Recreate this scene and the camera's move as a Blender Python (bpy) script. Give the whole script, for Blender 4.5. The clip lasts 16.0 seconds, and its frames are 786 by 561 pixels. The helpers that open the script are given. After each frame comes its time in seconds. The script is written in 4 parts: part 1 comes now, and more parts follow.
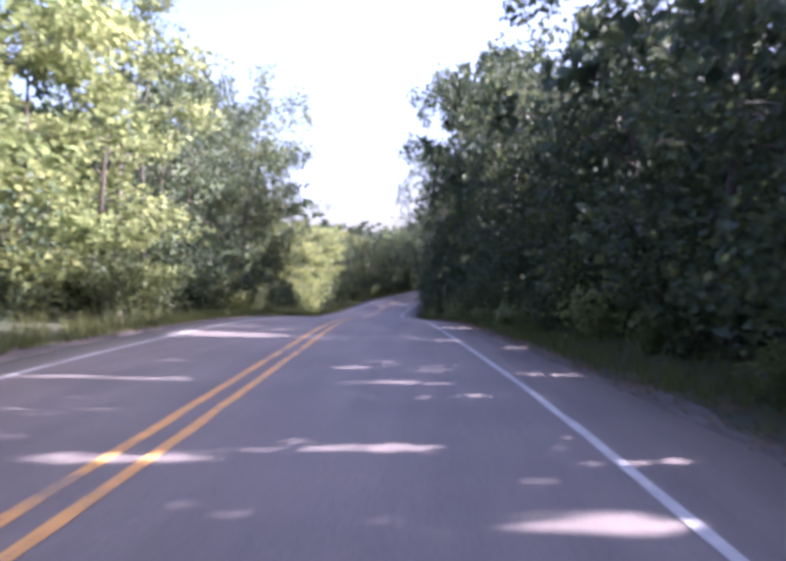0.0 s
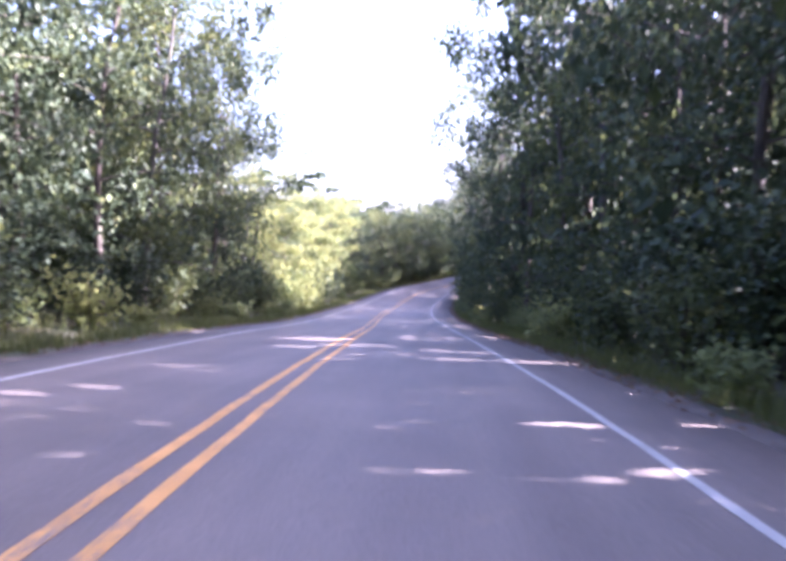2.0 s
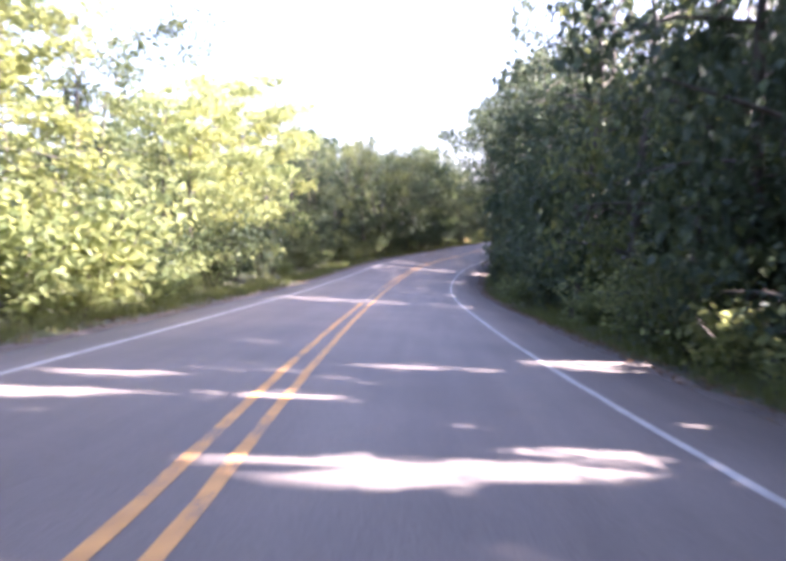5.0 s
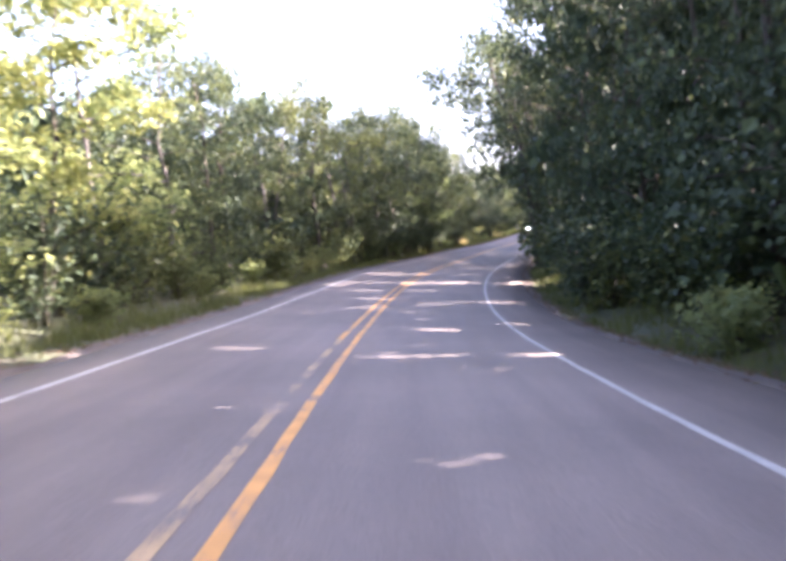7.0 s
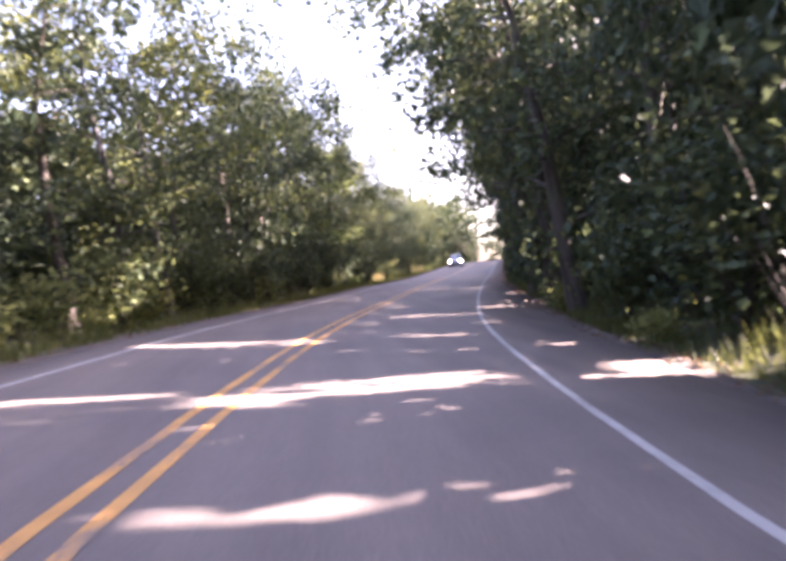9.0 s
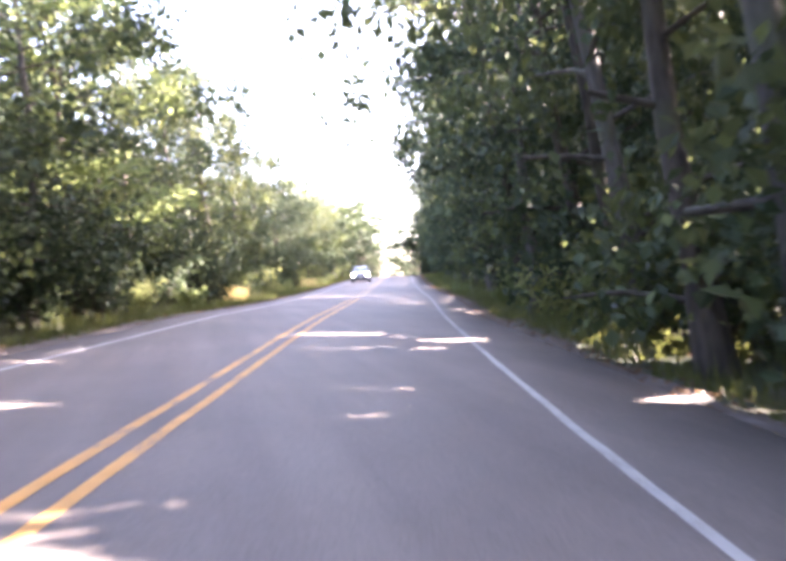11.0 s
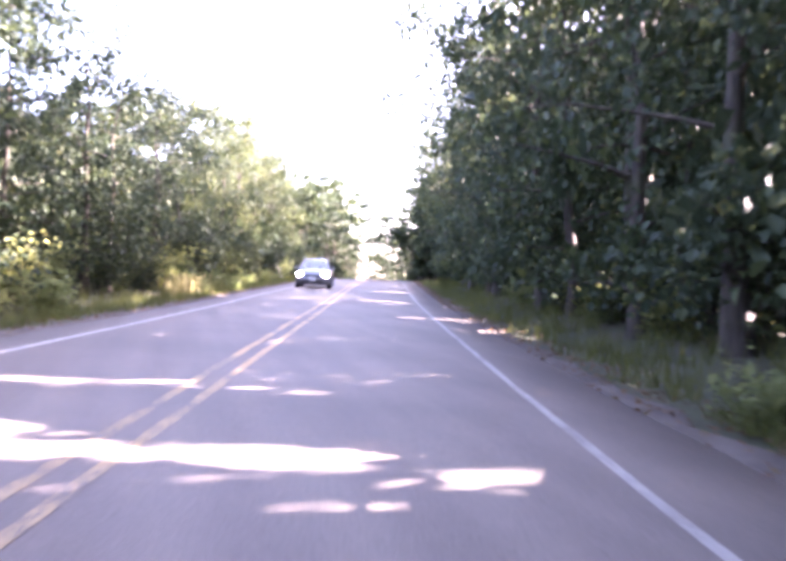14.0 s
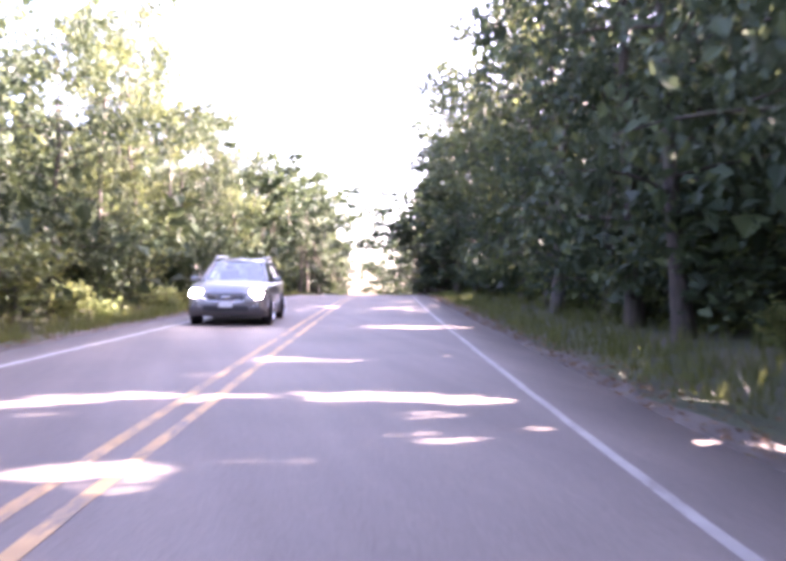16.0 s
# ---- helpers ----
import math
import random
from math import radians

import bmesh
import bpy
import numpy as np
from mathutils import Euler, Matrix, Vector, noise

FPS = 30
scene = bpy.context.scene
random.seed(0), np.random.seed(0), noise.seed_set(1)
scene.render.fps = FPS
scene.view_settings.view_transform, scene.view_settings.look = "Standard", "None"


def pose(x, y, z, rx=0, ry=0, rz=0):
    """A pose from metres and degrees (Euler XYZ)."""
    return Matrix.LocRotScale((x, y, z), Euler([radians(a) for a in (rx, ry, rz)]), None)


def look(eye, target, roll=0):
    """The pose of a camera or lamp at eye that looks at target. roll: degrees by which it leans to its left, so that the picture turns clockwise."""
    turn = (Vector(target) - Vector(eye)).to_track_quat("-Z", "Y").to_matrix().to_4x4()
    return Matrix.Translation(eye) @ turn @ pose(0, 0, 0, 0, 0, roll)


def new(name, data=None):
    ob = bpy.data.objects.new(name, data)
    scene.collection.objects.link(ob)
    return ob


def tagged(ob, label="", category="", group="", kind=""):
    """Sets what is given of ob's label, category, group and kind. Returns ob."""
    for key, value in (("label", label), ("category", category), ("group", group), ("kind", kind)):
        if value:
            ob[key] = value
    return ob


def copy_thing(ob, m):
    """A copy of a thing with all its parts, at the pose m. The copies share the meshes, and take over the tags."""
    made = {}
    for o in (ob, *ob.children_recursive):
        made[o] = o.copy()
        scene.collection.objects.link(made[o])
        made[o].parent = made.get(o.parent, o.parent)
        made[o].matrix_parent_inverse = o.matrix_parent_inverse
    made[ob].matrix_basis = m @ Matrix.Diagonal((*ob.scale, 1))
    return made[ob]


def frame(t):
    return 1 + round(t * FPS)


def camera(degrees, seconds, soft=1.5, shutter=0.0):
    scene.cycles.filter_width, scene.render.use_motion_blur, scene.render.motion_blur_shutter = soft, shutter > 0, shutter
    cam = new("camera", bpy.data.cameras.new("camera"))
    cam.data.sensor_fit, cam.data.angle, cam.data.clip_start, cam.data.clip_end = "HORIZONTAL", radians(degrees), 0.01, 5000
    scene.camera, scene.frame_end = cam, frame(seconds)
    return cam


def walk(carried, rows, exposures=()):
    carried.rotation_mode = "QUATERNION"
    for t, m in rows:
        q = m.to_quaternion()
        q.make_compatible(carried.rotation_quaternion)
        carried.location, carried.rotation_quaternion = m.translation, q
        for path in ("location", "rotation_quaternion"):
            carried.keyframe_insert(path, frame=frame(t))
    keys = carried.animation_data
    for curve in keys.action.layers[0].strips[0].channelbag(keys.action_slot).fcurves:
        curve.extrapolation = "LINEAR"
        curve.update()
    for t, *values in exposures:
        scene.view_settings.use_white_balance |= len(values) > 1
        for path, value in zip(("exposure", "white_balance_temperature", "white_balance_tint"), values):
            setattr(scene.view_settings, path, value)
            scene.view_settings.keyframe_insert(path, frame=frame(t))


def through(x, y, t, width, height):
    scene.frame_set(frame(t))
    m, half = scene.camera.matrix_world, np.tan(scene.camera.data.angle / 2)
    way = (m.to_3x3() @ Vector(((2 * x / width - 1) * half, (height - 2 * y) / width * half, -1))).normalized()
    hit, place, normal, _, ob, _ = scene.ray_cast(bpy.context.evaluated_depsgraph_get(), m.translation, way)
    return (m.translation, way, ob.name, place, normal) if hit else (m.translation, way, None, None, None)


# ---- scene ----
# ------------------------------------------------------------------ camera
PATH = [
    (0.0, 1.893, 2.953, 1.258, 90.06, -0.80, 2.13),
    (0.5, 1.703, 8.918, 1.243, 90.21, -2.25, 1.62),
    (1.0, 1.353, 14.935, 1.215, 89.58, -3.61, 2.37),
    (1.5, 0.950, 21.041, 1.156, 89.29, -2.68, 2.94),
    (2.0, 0.509, 27.197, 1.078, 89.08, -1.76, 3.58),
    (2.5, 0.055, 33.364, 0.958, 88.34, 0.38, 3.23),
    (3.0, -0.376, 39.595, 0.761, 87.83, 0.57, 2.59),
    (3.5, -0.735, 45.851, 0.508, 87.59, 1.12, 2.09),
    (4.0, -1.036, 52.077, 0.238, 87.45, 0.78, 1.58),
    (4.5, -1.331, 58.538, -0.068, 87.40, -0.26, 2.00),
    (5.0, -1.660, 65.222, -0.335, 87.48, -1.85, 2.73),
    (5.5, -1.999, 72.049, -0.589, 87.26, -2.79, 2.88),
    (6.0, -2.291, 78.954, -0.814, 87.46, -2.64, 2.45),
    (6.5, -2.537, 85.881, -0.999, 88.00, -0.82, 1.82),
    (7.0, -2.771, 92.830, -1.173, 88.59, 2.69, 1.16),
    (7.5, -2.909, 99.848, -1.330, 88.94, 4.22, -0.69),
    (8.0, -2.834, 106.816, -1.428, 89.05, 4.78, -2.32),
    (8.5, -2.496, 113.789, -1.471, 90.32, 4.84, -4.03),
    (9.0, -1.983, 120.609, -1.378, 91.37, 5.25, -5.62),
    (9.5, -1.315, 127.456, -1.164, 91.57, 4.89, -7.59),
    (10.0, -0.502, 133.999, -0.928, 91.87, 3.85, -8.81),
    (10.5, 0.492, 140.292, -0.709, 91.92, 3.24, -10.85),
    (11.0, 1.637, 146.354, -0.491, 91.89, 2.62, -13.03),
    (11.5, 2.878, 152.309, -0.254, 92.08, 1.80, -14.69),
    (12.0, 4.202, 158.257, 0.015, 92.22, 0.73, -15.78),
    (12.5, 5.638, 164.290, 0.302, 92.21, -0.67, -16.11),
    (13.0, 7.196, 170.401, 0.574, 92.04, -2.52, -15.82),
    (13.5, 8.688, 176.699, 0.885, 92.38, -2.73, -14.99),
    (14.0, 10.125, 182.920, 1.166, 92.00, -1.66, -14.61),
    (14.5, 11.533, 189.065, 1.419, 92.00, -0.29, -14.47),
    (15.0, 12.933, 194.982, 1.690, 92.28, -0.02, -14.61),
    (15.5, 14.345, 200.932, 1.974, 92.48, -0.48, -14.78),
    (16.0, 15.764, 206.758, 2.257, 92.74, 0.20, -14.89),
]
cam = camera(50.95, 16.0, soft=4.3, shutter=0.3)
walk(cam, [(t, pose(*p)) for t, *p in PATH],
     exposures=[(0.0, 2.95, 5450, 44), (0.5, 3.30, 5550, 49), (1.0, 3.12, 5500, 48), (1.5, 3.75, 5450, 44), (2.0, 3.80, 5450, 49), (2.5, 3.90, 5550, 50), (3.5, 3.80, 5650, 45), (6.5, 3.85, 6150, 35), (8.5, 4.00, 6300, 42), (9.0, 3.85, 6550, 44), (9.6, 3.85, 6650, 45), (10.0, 4.98, 6250, 38), (12.5, 4.75, 6850, 34), (13.0, 5.20, 6200, 42), (13.5, 4.92, 6200, 46), (16.0, 4.65, 6450, 47)])

# ------------------------------------------------------------------ daylight
SUN_AZIMUTH, SUN_HEIGHT = radians(86), radians(26)
world = bpy.data.worlds.new("sky")
scene.world = world
world.use_nodes = True
wn, wl = world.node_tree.nodes, world.node_tree.links
sky = wn.new("ShaderNodeTexSky")
sky.sky_type, sky.sun_disc = "NISHITA", False
sky.sun_elevation, sky.sun_rotation = SUN_HEIGHT, SUN_AZIMUTH
sky.air_density, sky.dust_density, sky.ozone_density = 1.0, 5.0, 0.7
wl.new(sky.outputs[0], wn["Background"].inputs[0])
wn["Background"].inputs[1].default_value = 0.085
sun_way = Vector((math.sin(SUN_AZIMUTH) * math.cos(SUN_HEIGHT), math.cos(SUN_AZIMUTH) * math.cos(SUN_HEIGHT), math.sin(SUN_HEIGHT)))
sun = new("sun", bpy.data.lights.new("sun", "SUN"))
sun.data.energy, sun.data.angle, sun.data.color = 5.0, radians(0.48), (1.0, 0.93, 0.80)
sun.matrix_world = look(sun_way * 200, (0, 0, 0))

# ------------------------------------------------------------------ the road's line
# bend, slope and cross-fall of the road, every STEP metres from FIRST on
FIRST, STEP = -6.0, 7.6825
CURVE = [0.0030, 0.0035, 0.0023, 0.0020, -0.0005, -0.0008, 0.0009, -0.0011, 0.0014, 0.0010, -0.0016, -0.0021, -0.0010, -0.0007, -0.0021, -0.0029, -0.0047, -0.0058, -0.0054, -0.0062, -0.0028, -0.0014, -0.0014, -0.0021, 0.0010, 0.0015, -0.0003, -0.0005, -0.0001, -0.0002, -0.0007, -0.0007, -0.0008, -0.0008, 0.0000, 0.0000, 0.0000, 0.0000, 0.0000, 0.0000, 0.0000, 0.0000, 0.0000, 0.0016, 0.0036, 0.0056, 0.0076, 0.0096, 0.0100, 0.0100, 0.0100, 0.0100]
SLOPE = [-0.0003, -0.0002, 0.0037, -0.0072, -0.0131, -0.0236, -0.0396, -0.0416, -0.0499, -0.0384, -0.0361, -0.0286, -0.0230, -0.0252, -0.0122, -0.0064, 0.0158, 0.0342, 0.0357, 0.0338, 0.0341, 0.0418, 0.0467, 0.0414, 0.0434, 0.0386, 0.0452, 0.0465, 0.0488, 0.0549, 0.0546, 0.0570, 0.0562, 0.0529, 0.0467, 0.0352, 0.0237, 0.0122, 0.0006, -0.0109, -0.0224, -0.0339, -0.0400, -0.0400, -0.0400, -0.0400, -0.0400, -0.0400, -0.0400, -0.0400, -0.0400, -0.0400]
BANK = [-0.0237, -0.0246, -0.0070, 0.0142, 0.0192, 0.0133, 0.0129, 0.0151, 0.0165, 0.0075, 0.0095, 0.0155, 0.0232, 0.0327, 0.0457, 0.0626, 0.0704, 0.0710, 0.0661, 0.0676, 0.0630, 0.0538, 0.0458, 0.0480, 0.0268, 0.0175, 0.0217, 0.0203, 0.0231, 0.0280, 0.0191, 0.0154, 0.0117, 0.0091, 0.0063, 0.0044, 0.0043, 0.0036, 0.0029, 0.0024, 0.0020, 0.0016, 0.0013, 0.0011, 0.0009, 0.0008, 0.0006, 0.0005, 0.0005, 0.0004, 0.0004, 0.0004]
LANE, LEFT_LANE = 3.37, 2.94
PAVED_LEFT = 3.75
PAVED_RIGHT = ([-20, 60, 80, 95, 150, 168, 260], [4.5, 4.5, 4.8, 5.05, 5.05, 4.4, 4.35])

S = np.arange(FIRST, FIRST + STEP * (len(CURVE) - 1), 0.5)
knots = FIRST + STEP * np.arange(len(CURVE))


def summed(values):
    total = np.concatenate([[0], np.cumsum((values[1:] + values[:-1]) * 0.25)])
    return total - np.interp(0.0, S, total)


HEAD = summed(np.interp(S, knots, CURVE))
RX, RY, RZ = summed(-np.sin(HEAD)), summed(np.cos(HEAD)), summed(np.interp(S, knots, SLOPE))
RB = np.interp(S, knots, BANK)


def line_at(s):
    """Place, height, heading and cross-fall of the road's middle; straight on past both ends."""
    s = np.asarray(s, float)
    c = np.clip(s, S[0], S[-1])
    d = s - c
    h = np.interp(c, S, HEAD)
    return (np.interp(c, S, RX) - np.sin(h) * d, np.interp(c, S, RY) + np.cos(h) * d, np.interp(c, S, RZ), h, np.interp(c, S, RB))


def rough(x, y, size):
    """Soft unevenness from a few crossing waves."""
    x, y = np.asarray(x) / size, np.asarray(y) / size
    return (np.sin(1.7 * x + 2.3 * y) + np.sin(2.9 * x - 1.3 * y + 1.1) + np.sin(-0.8 * x + 3.7 * y + 2.5) + np.sin(4.3 * x + 0.9 * y + 0.4)) / 4


def on_road(s, u, lift=0.0):
    """Points of the road's surface, u metres to the right of its middle."""
    x, y, z, h, b = line_at(s)
    return np.stack([x + u * np.cos(h), y + u * np.sin(h), z - u * b + lift], -1)


def on_ground(s, u, lift=0.0):
    """Points of the ground: level with the pavement beside it, a shallow ditch, then the uneven forest floor."""
    x, y, z, h, b = line_at(s)
    a = np.abs(u)
    away = np.clip((a - 4.4) / 8.0, 0, 1)
    fall = -np.clip(u, -6, 6) * b * (1 - away * 0.6)
    ditch = -0.16 * np.exp(-((a - np.where(u > 0, 6.1, 5.6)) / 0.7) ** 2)
    bank = 0.5 * np.clip((a - 6.0) / 10.0, 0, 1)
    wave = rough(x, y, 6.0) * 0.25 * away + rough(x, y, 1.3) * 0.03 * np.clip(a - 4.0, 0, 1)
    return np.stack([x + u * np.cos(h), y + u * np.sin(h), z + fall + ditch + bank + wave + lift], -1)


# ------------------------------------------------------------------ mesh helpers
def mesh_of(name, verts, faces, mats, index=None, smooth=False):
    """A mesh from arrays of vertices and of faces that all have as many corners."""
    verts, faces = np.asarray(verts, np.float32), np.asarray(faces, np.int32)
    me = bpy.data.meshes.new(name)
    n, k = faces.shape
    me.vertices.add(len(verts))
    me.vertices.foreach_set("co", verts.ravel())
    me.loops.add(n * k)
    me.loops.foreach_set("vertex_index", faces.ravel())
    me.polygons.add(n)
    me.polygons.foreach_set("loop_start", np.arange(0, n * k, k, dtype=np.int32))
    me.polygons.foreach_set("loop_total", np.full(n, k, np.int32))
    if index is not None:
        me.polygons.foreach_set("material_index", np.asarray(index, np.int32))
    me.polygons.foreach_set("use_smooth", np.full(n, smooth))
    for m in mats if isinstance(mats, (list, tuple)) else [mats]:
        me.materials.append(m)
    me.update(calc_edges=True)
    return me


def grid_faces(rows, cols):
    a = (np.arange(rows - 1)[:, None] * cols + np.arange(cols - 1)[None]).ravel()
    return np.stack([a, a + 1, a + cols + 1, a + cols], -1)


def part(name, bm, material, parent, label=""):
    """Links a bmesh as one mesh object under a thing or under a part."""
    me = bpy.data.meshes.new(name)
    bm.to_mesh(me)
    bm.free()
    me.materials.append(material)
    ob = new(name, me)
    ob.parent = parent
    return tagged(ob, label)


def part_of(name, me, parent, label=""):
    ob = new(name, me)
    ob.parent = parent
    return tagged(ob, label)


# ------------------------------------------------------------------ materials
def material(name, rough_value=0.8):
    m = bpy.data.materials.new(name)
    m.use_nodes = True
    p = m.node_tree.nodes["Principled BSDF"]
    p.inputs["Roughness"].default_value = rough_value
    return m, m.node_tree.nodes, m.node_tree.links, p


def noise_node(nodes, links, scale, detail=4.0, stretch=None, coord="Object"):
    t = nodes.new("ShaderNodeTexNoise")
    t.inputs["Scale"].default_value, t.inputs["Detail"].default_value = scale, detail
    tc = nodes.new("ShaderNodeTexCoord")
    if stretch:
        mp = nodes.new("ShaderNodeMapping")
        mp.inputs["Scale"].default_value = stretch
        links.new(tc.outputs[coord], mp.inputs[0])
        links.new(mp.outputs[0], t.inputs["Vector"])
    else:
        links.new(tc.outputs[coord], t.inputs["Vector"])
    return t


def ramp(nodes, links, source, stops):
    r = nodes.new("ShaderNodeValToRGB")
    el = r.color_ramp.elements
    while len(el) < len(stops):
        el.new(0.5)
    for e, (p, c) in zip(el, stops):
        e.position, e.color = p, (*c, 1) if len(c) == 3 else c
    links.new(source, r.inputs[0])
    return r


def mixed(nodes, links, fac, a, b, kind="MIX"):
    m = nodes.new("ShaderNodeMix")
    m.data_type, m.blend_type = "RGBA", kind
    for socket, value in ((m.inputs[0], fac), (m.inputs[6], a), (m.inputs[7], b)):
        if isinstance(value, (int, float)):
            socket.default_value = value
        elif isinstance(value, tuple):
            socket.default_value = (*value, 1)
        else:
            links.new(value, socket)
    return m.outputs[2]


def bump(nodes, links, height, p, strength, distance=0.01):
    b = nodes.new("ShaderNodeBump")
    b.inputs["Strength"].default_value, b.inputs["Distance"].default_value = strength, distance
    links.new(height, b.inputs["Height"])
    links.new(b.outputs[0], p.inputs["Normal"])


def asphalt():
    m, n, l, p = material("asphalt", 0.72)
    stone = noise_node(n, l, 55.0, 3)
    patch = noise_node(n, l, 0.35, 5)
    streak = noise_node(n, l, 1.0, 4, (2.2, 0.12, 1.0))
    c1 = ramp(n, l, stone.outputs[0], [(0.3, (0.110, 0.092, 0.075)), (0.7, (0.202, 0.171, 0.143))])
    c2 = ramp(n, l, patch.outputs[0], [(0.3, (0.82, 0.82, 0.83)), (0.7, (1.12, 1.1, 1.12))])
    c3 = ramp(n, l, streak.outputs[0], [(0.35, (0.88, 0.87, 0.88)), (0.65, (1.08, 1.08, 1.08))])
    col = mixed(n, l, 1.0, mixed(n, l, 1.0, c1.outputs[0], c2.outputs[0], "MULTIPLY"), c3.outputs[0], "MULTIPLY")
    l.new(col, p.inputs["Base Color"])
    bump(n, l, stone.outputs[0], p, 0.5, 0.006)
    return m


def paint(name, colour, worn, amount):
    """Road paint, worn through to the asphalt in flecks; amount: how much is left."""
    m, n, l, p = material(name, 0.68)
    fleck = noise_node(n, l, 26.0, 4)
    patch = noise_node(n, l, 1.1, 3)
    mx = n.new("ShaderNodeMath")
    mx.operation = "ADD"
    l.new(fleck.outputs[0], mx.inputs[0])
    l.new(patch.outputs[0], mx.inputs[1])
    keep = ramp(n, l, mx.outputs[0], [(1.0 - amount - 0.08, (0, 0, 0)), (1.0 - amount + 0.08, (1, 1, 1))])
    dirt = noise_node(n, l, 4.0, 4)
    tone = ramp(n, l, dirt.outputs[0], [(0.3, tuple(c * 0.75 for c in colour)), (0.65, colour)])
    l.new(mixed(n, l, keep.outputs[0], worn, tone.outputs[0]), p.inputs["Base Color"])
    bump(n, l, fleck.outputs[0], p, 0.3, 0.004)
    return m


def leaf_material(name, dark, light, through, yellow=0.15, share=0.5):
    """A leaf: reflects from its face and lets light through; every leaf and every plant differs a little."""
    m, n, l, p = material(name, 0.55)
    geo = n.new("ShaderNodeNewGeometry")
    info = n.new("ShaderNodeObjectInfo")
    tint = ramp(n, l, geo.outputs["Random Per Island"], [(0.0, dark), (0.75, light), (0.97, tuple(0.5 * (a + b) for a, b in zip(light, (0.14, 0.17, 0.05)))), (1.0, (0.15, 0.15, 0.05))])
    plant = ramp(n, l, info.outputs["Random"], [(0.0, (0.80, 0.86, 0.8)), (0.5, (1.0, 1.0, 1.0)), (1.0, (1.08 + yellow * 0.6, 1.10, 0.92))])
    col = mixed(n, l, 1.0, tint.outputs[0], plant.outputs[0], "MULTIPLY")
    l.new(col, p.inputs["Base Color"])
    p.inputs["Specular IOR Level"].default_value = 0.22
    tr = n.new("ShaderNodeBsdfTranslucent")
    l.new(mixed(n, l, 1.0, mixed(n, l, 0.6, col, through), plant.outputs[0], "MULTIPLY"), tr.inputs[0])
    ms = n.new("ShaderNodeMixShader")
    ms.inputs[0].default_value = share
    l.new(p.outputs[0], ms.inputs[1])
    l.new(tr.outputs[0], ms.inputs[2])
    l.new(ms.outputs[0], n["Material Output"].inputs[0])
    return m


def bark(name, a, b):
    m, n, l, p = material(name, 0.9)
    t = noise_node(n, l, 9.0, 6, (1.0, 1.0, 0.18))
    moss = noise_node(n, l, 0.9, 3)
    c = ramp(n, l, t.outputs[0], [(0.35, a), (0.65, b)])
    k = ramp(n, l, moss.outputs[0], [(0.5, (0, 0, 0)), (0.7, (0.5, 0.5, 0.5))])
    l.new(mixed(n, l, k.outputs[0], c.outputs[0], (0.09, 0.11, 0.05)), p.inputs["Base Color"])
    bump(n, l, t.outputs[0], p, 0.8, 0.03)
    return m


def soil():
    m, n, l, p = material("forest_floor", 0.95)
    big, small = noise_node(n, l, 0.5, 5), noise_node(n, l, 14.0, 5)
    c = ramp(n, l, big.outputs[0], [(0.3, (0.042, 0.035, 0.022)), (0.5, (0.042, 0.055, 0.022)), (0.7, (0.07, 0.06, 0.036))])
    d = ramp(n, l, small.outputs[0], [(0.3, (0.6, 0.6, 0.6)), (0.7, (1.35, 1.3, 1.2))])
    l.new(mixed(n, l, 1.0, c.outputs[0], d.outputs[0], "MULTIPLY"), p.inputs["Base Color"])
    bump(n, l, small.outputs[0], p, 0.8, 0.04)
    return m


def gravel():
    m, n, l, p = material("gravel_shoulder", 0.95)
    big, small = noise_node(n, l, 1.3, 5), noise_node(n, l, 60.0, 4)
    c = ramp(n, l, big.outputs[0], [(0.3, (0.07, 0.056, 0.045)), (0.7, (0.15, 0.125, 0.105))])
    d = ramp(n, l, small.outputs[0], [(0.3, (0.65, 0.65, 0.65)), (0.7, (1.3, 1.3, 1.3))])
    l.new(mixed(n, l, 1.0, c.outputs[0], d.outputs[0], "MULTIPLY"), p.inputs["Base Color"])
    bump(n, l, small.outputs[0], p, 0.8, 0.02)
    return m


ASPHALT, SOIL, GRAVEL = asphalt(), soil(), gravel()
WHITE = paint("white_paint", (0.45, 0.435, 0.40), (0.155, 0.134, 0.115), 0.22)
WORN_WHITE = paint("worn_white_paint", (0.34, 0.32, 0.29), (0.155, 0.134, 0.115), 0.16)
YELLOW = paint("yellow_paint", (0.66, 0.33, 0.085), (0.155, 0.137, 0.12), 0.16)
WORN = paint("worn_yellow_paint", (0.56, 0.34, 0.15), (0.155, 0.138, 0.122), 0.06)
FADED = paint("faded_yellow_paint", (0.42, 0.29, 0.15), (0.145, 0.123, 0.102), -0.06)
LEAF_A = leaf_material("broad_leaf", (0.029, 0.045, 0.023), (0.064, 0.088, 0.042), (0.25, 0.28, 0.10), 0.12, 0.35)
# on the sunlit trees this lighter colour carries part of the sunlight
LEAF_B = leaf_material("sunny_bright_leaf", (0.075, 0.104, 0.038), (0.172, 0.204, 0.084), (0.46, 0.50, 0.20), 0.16)
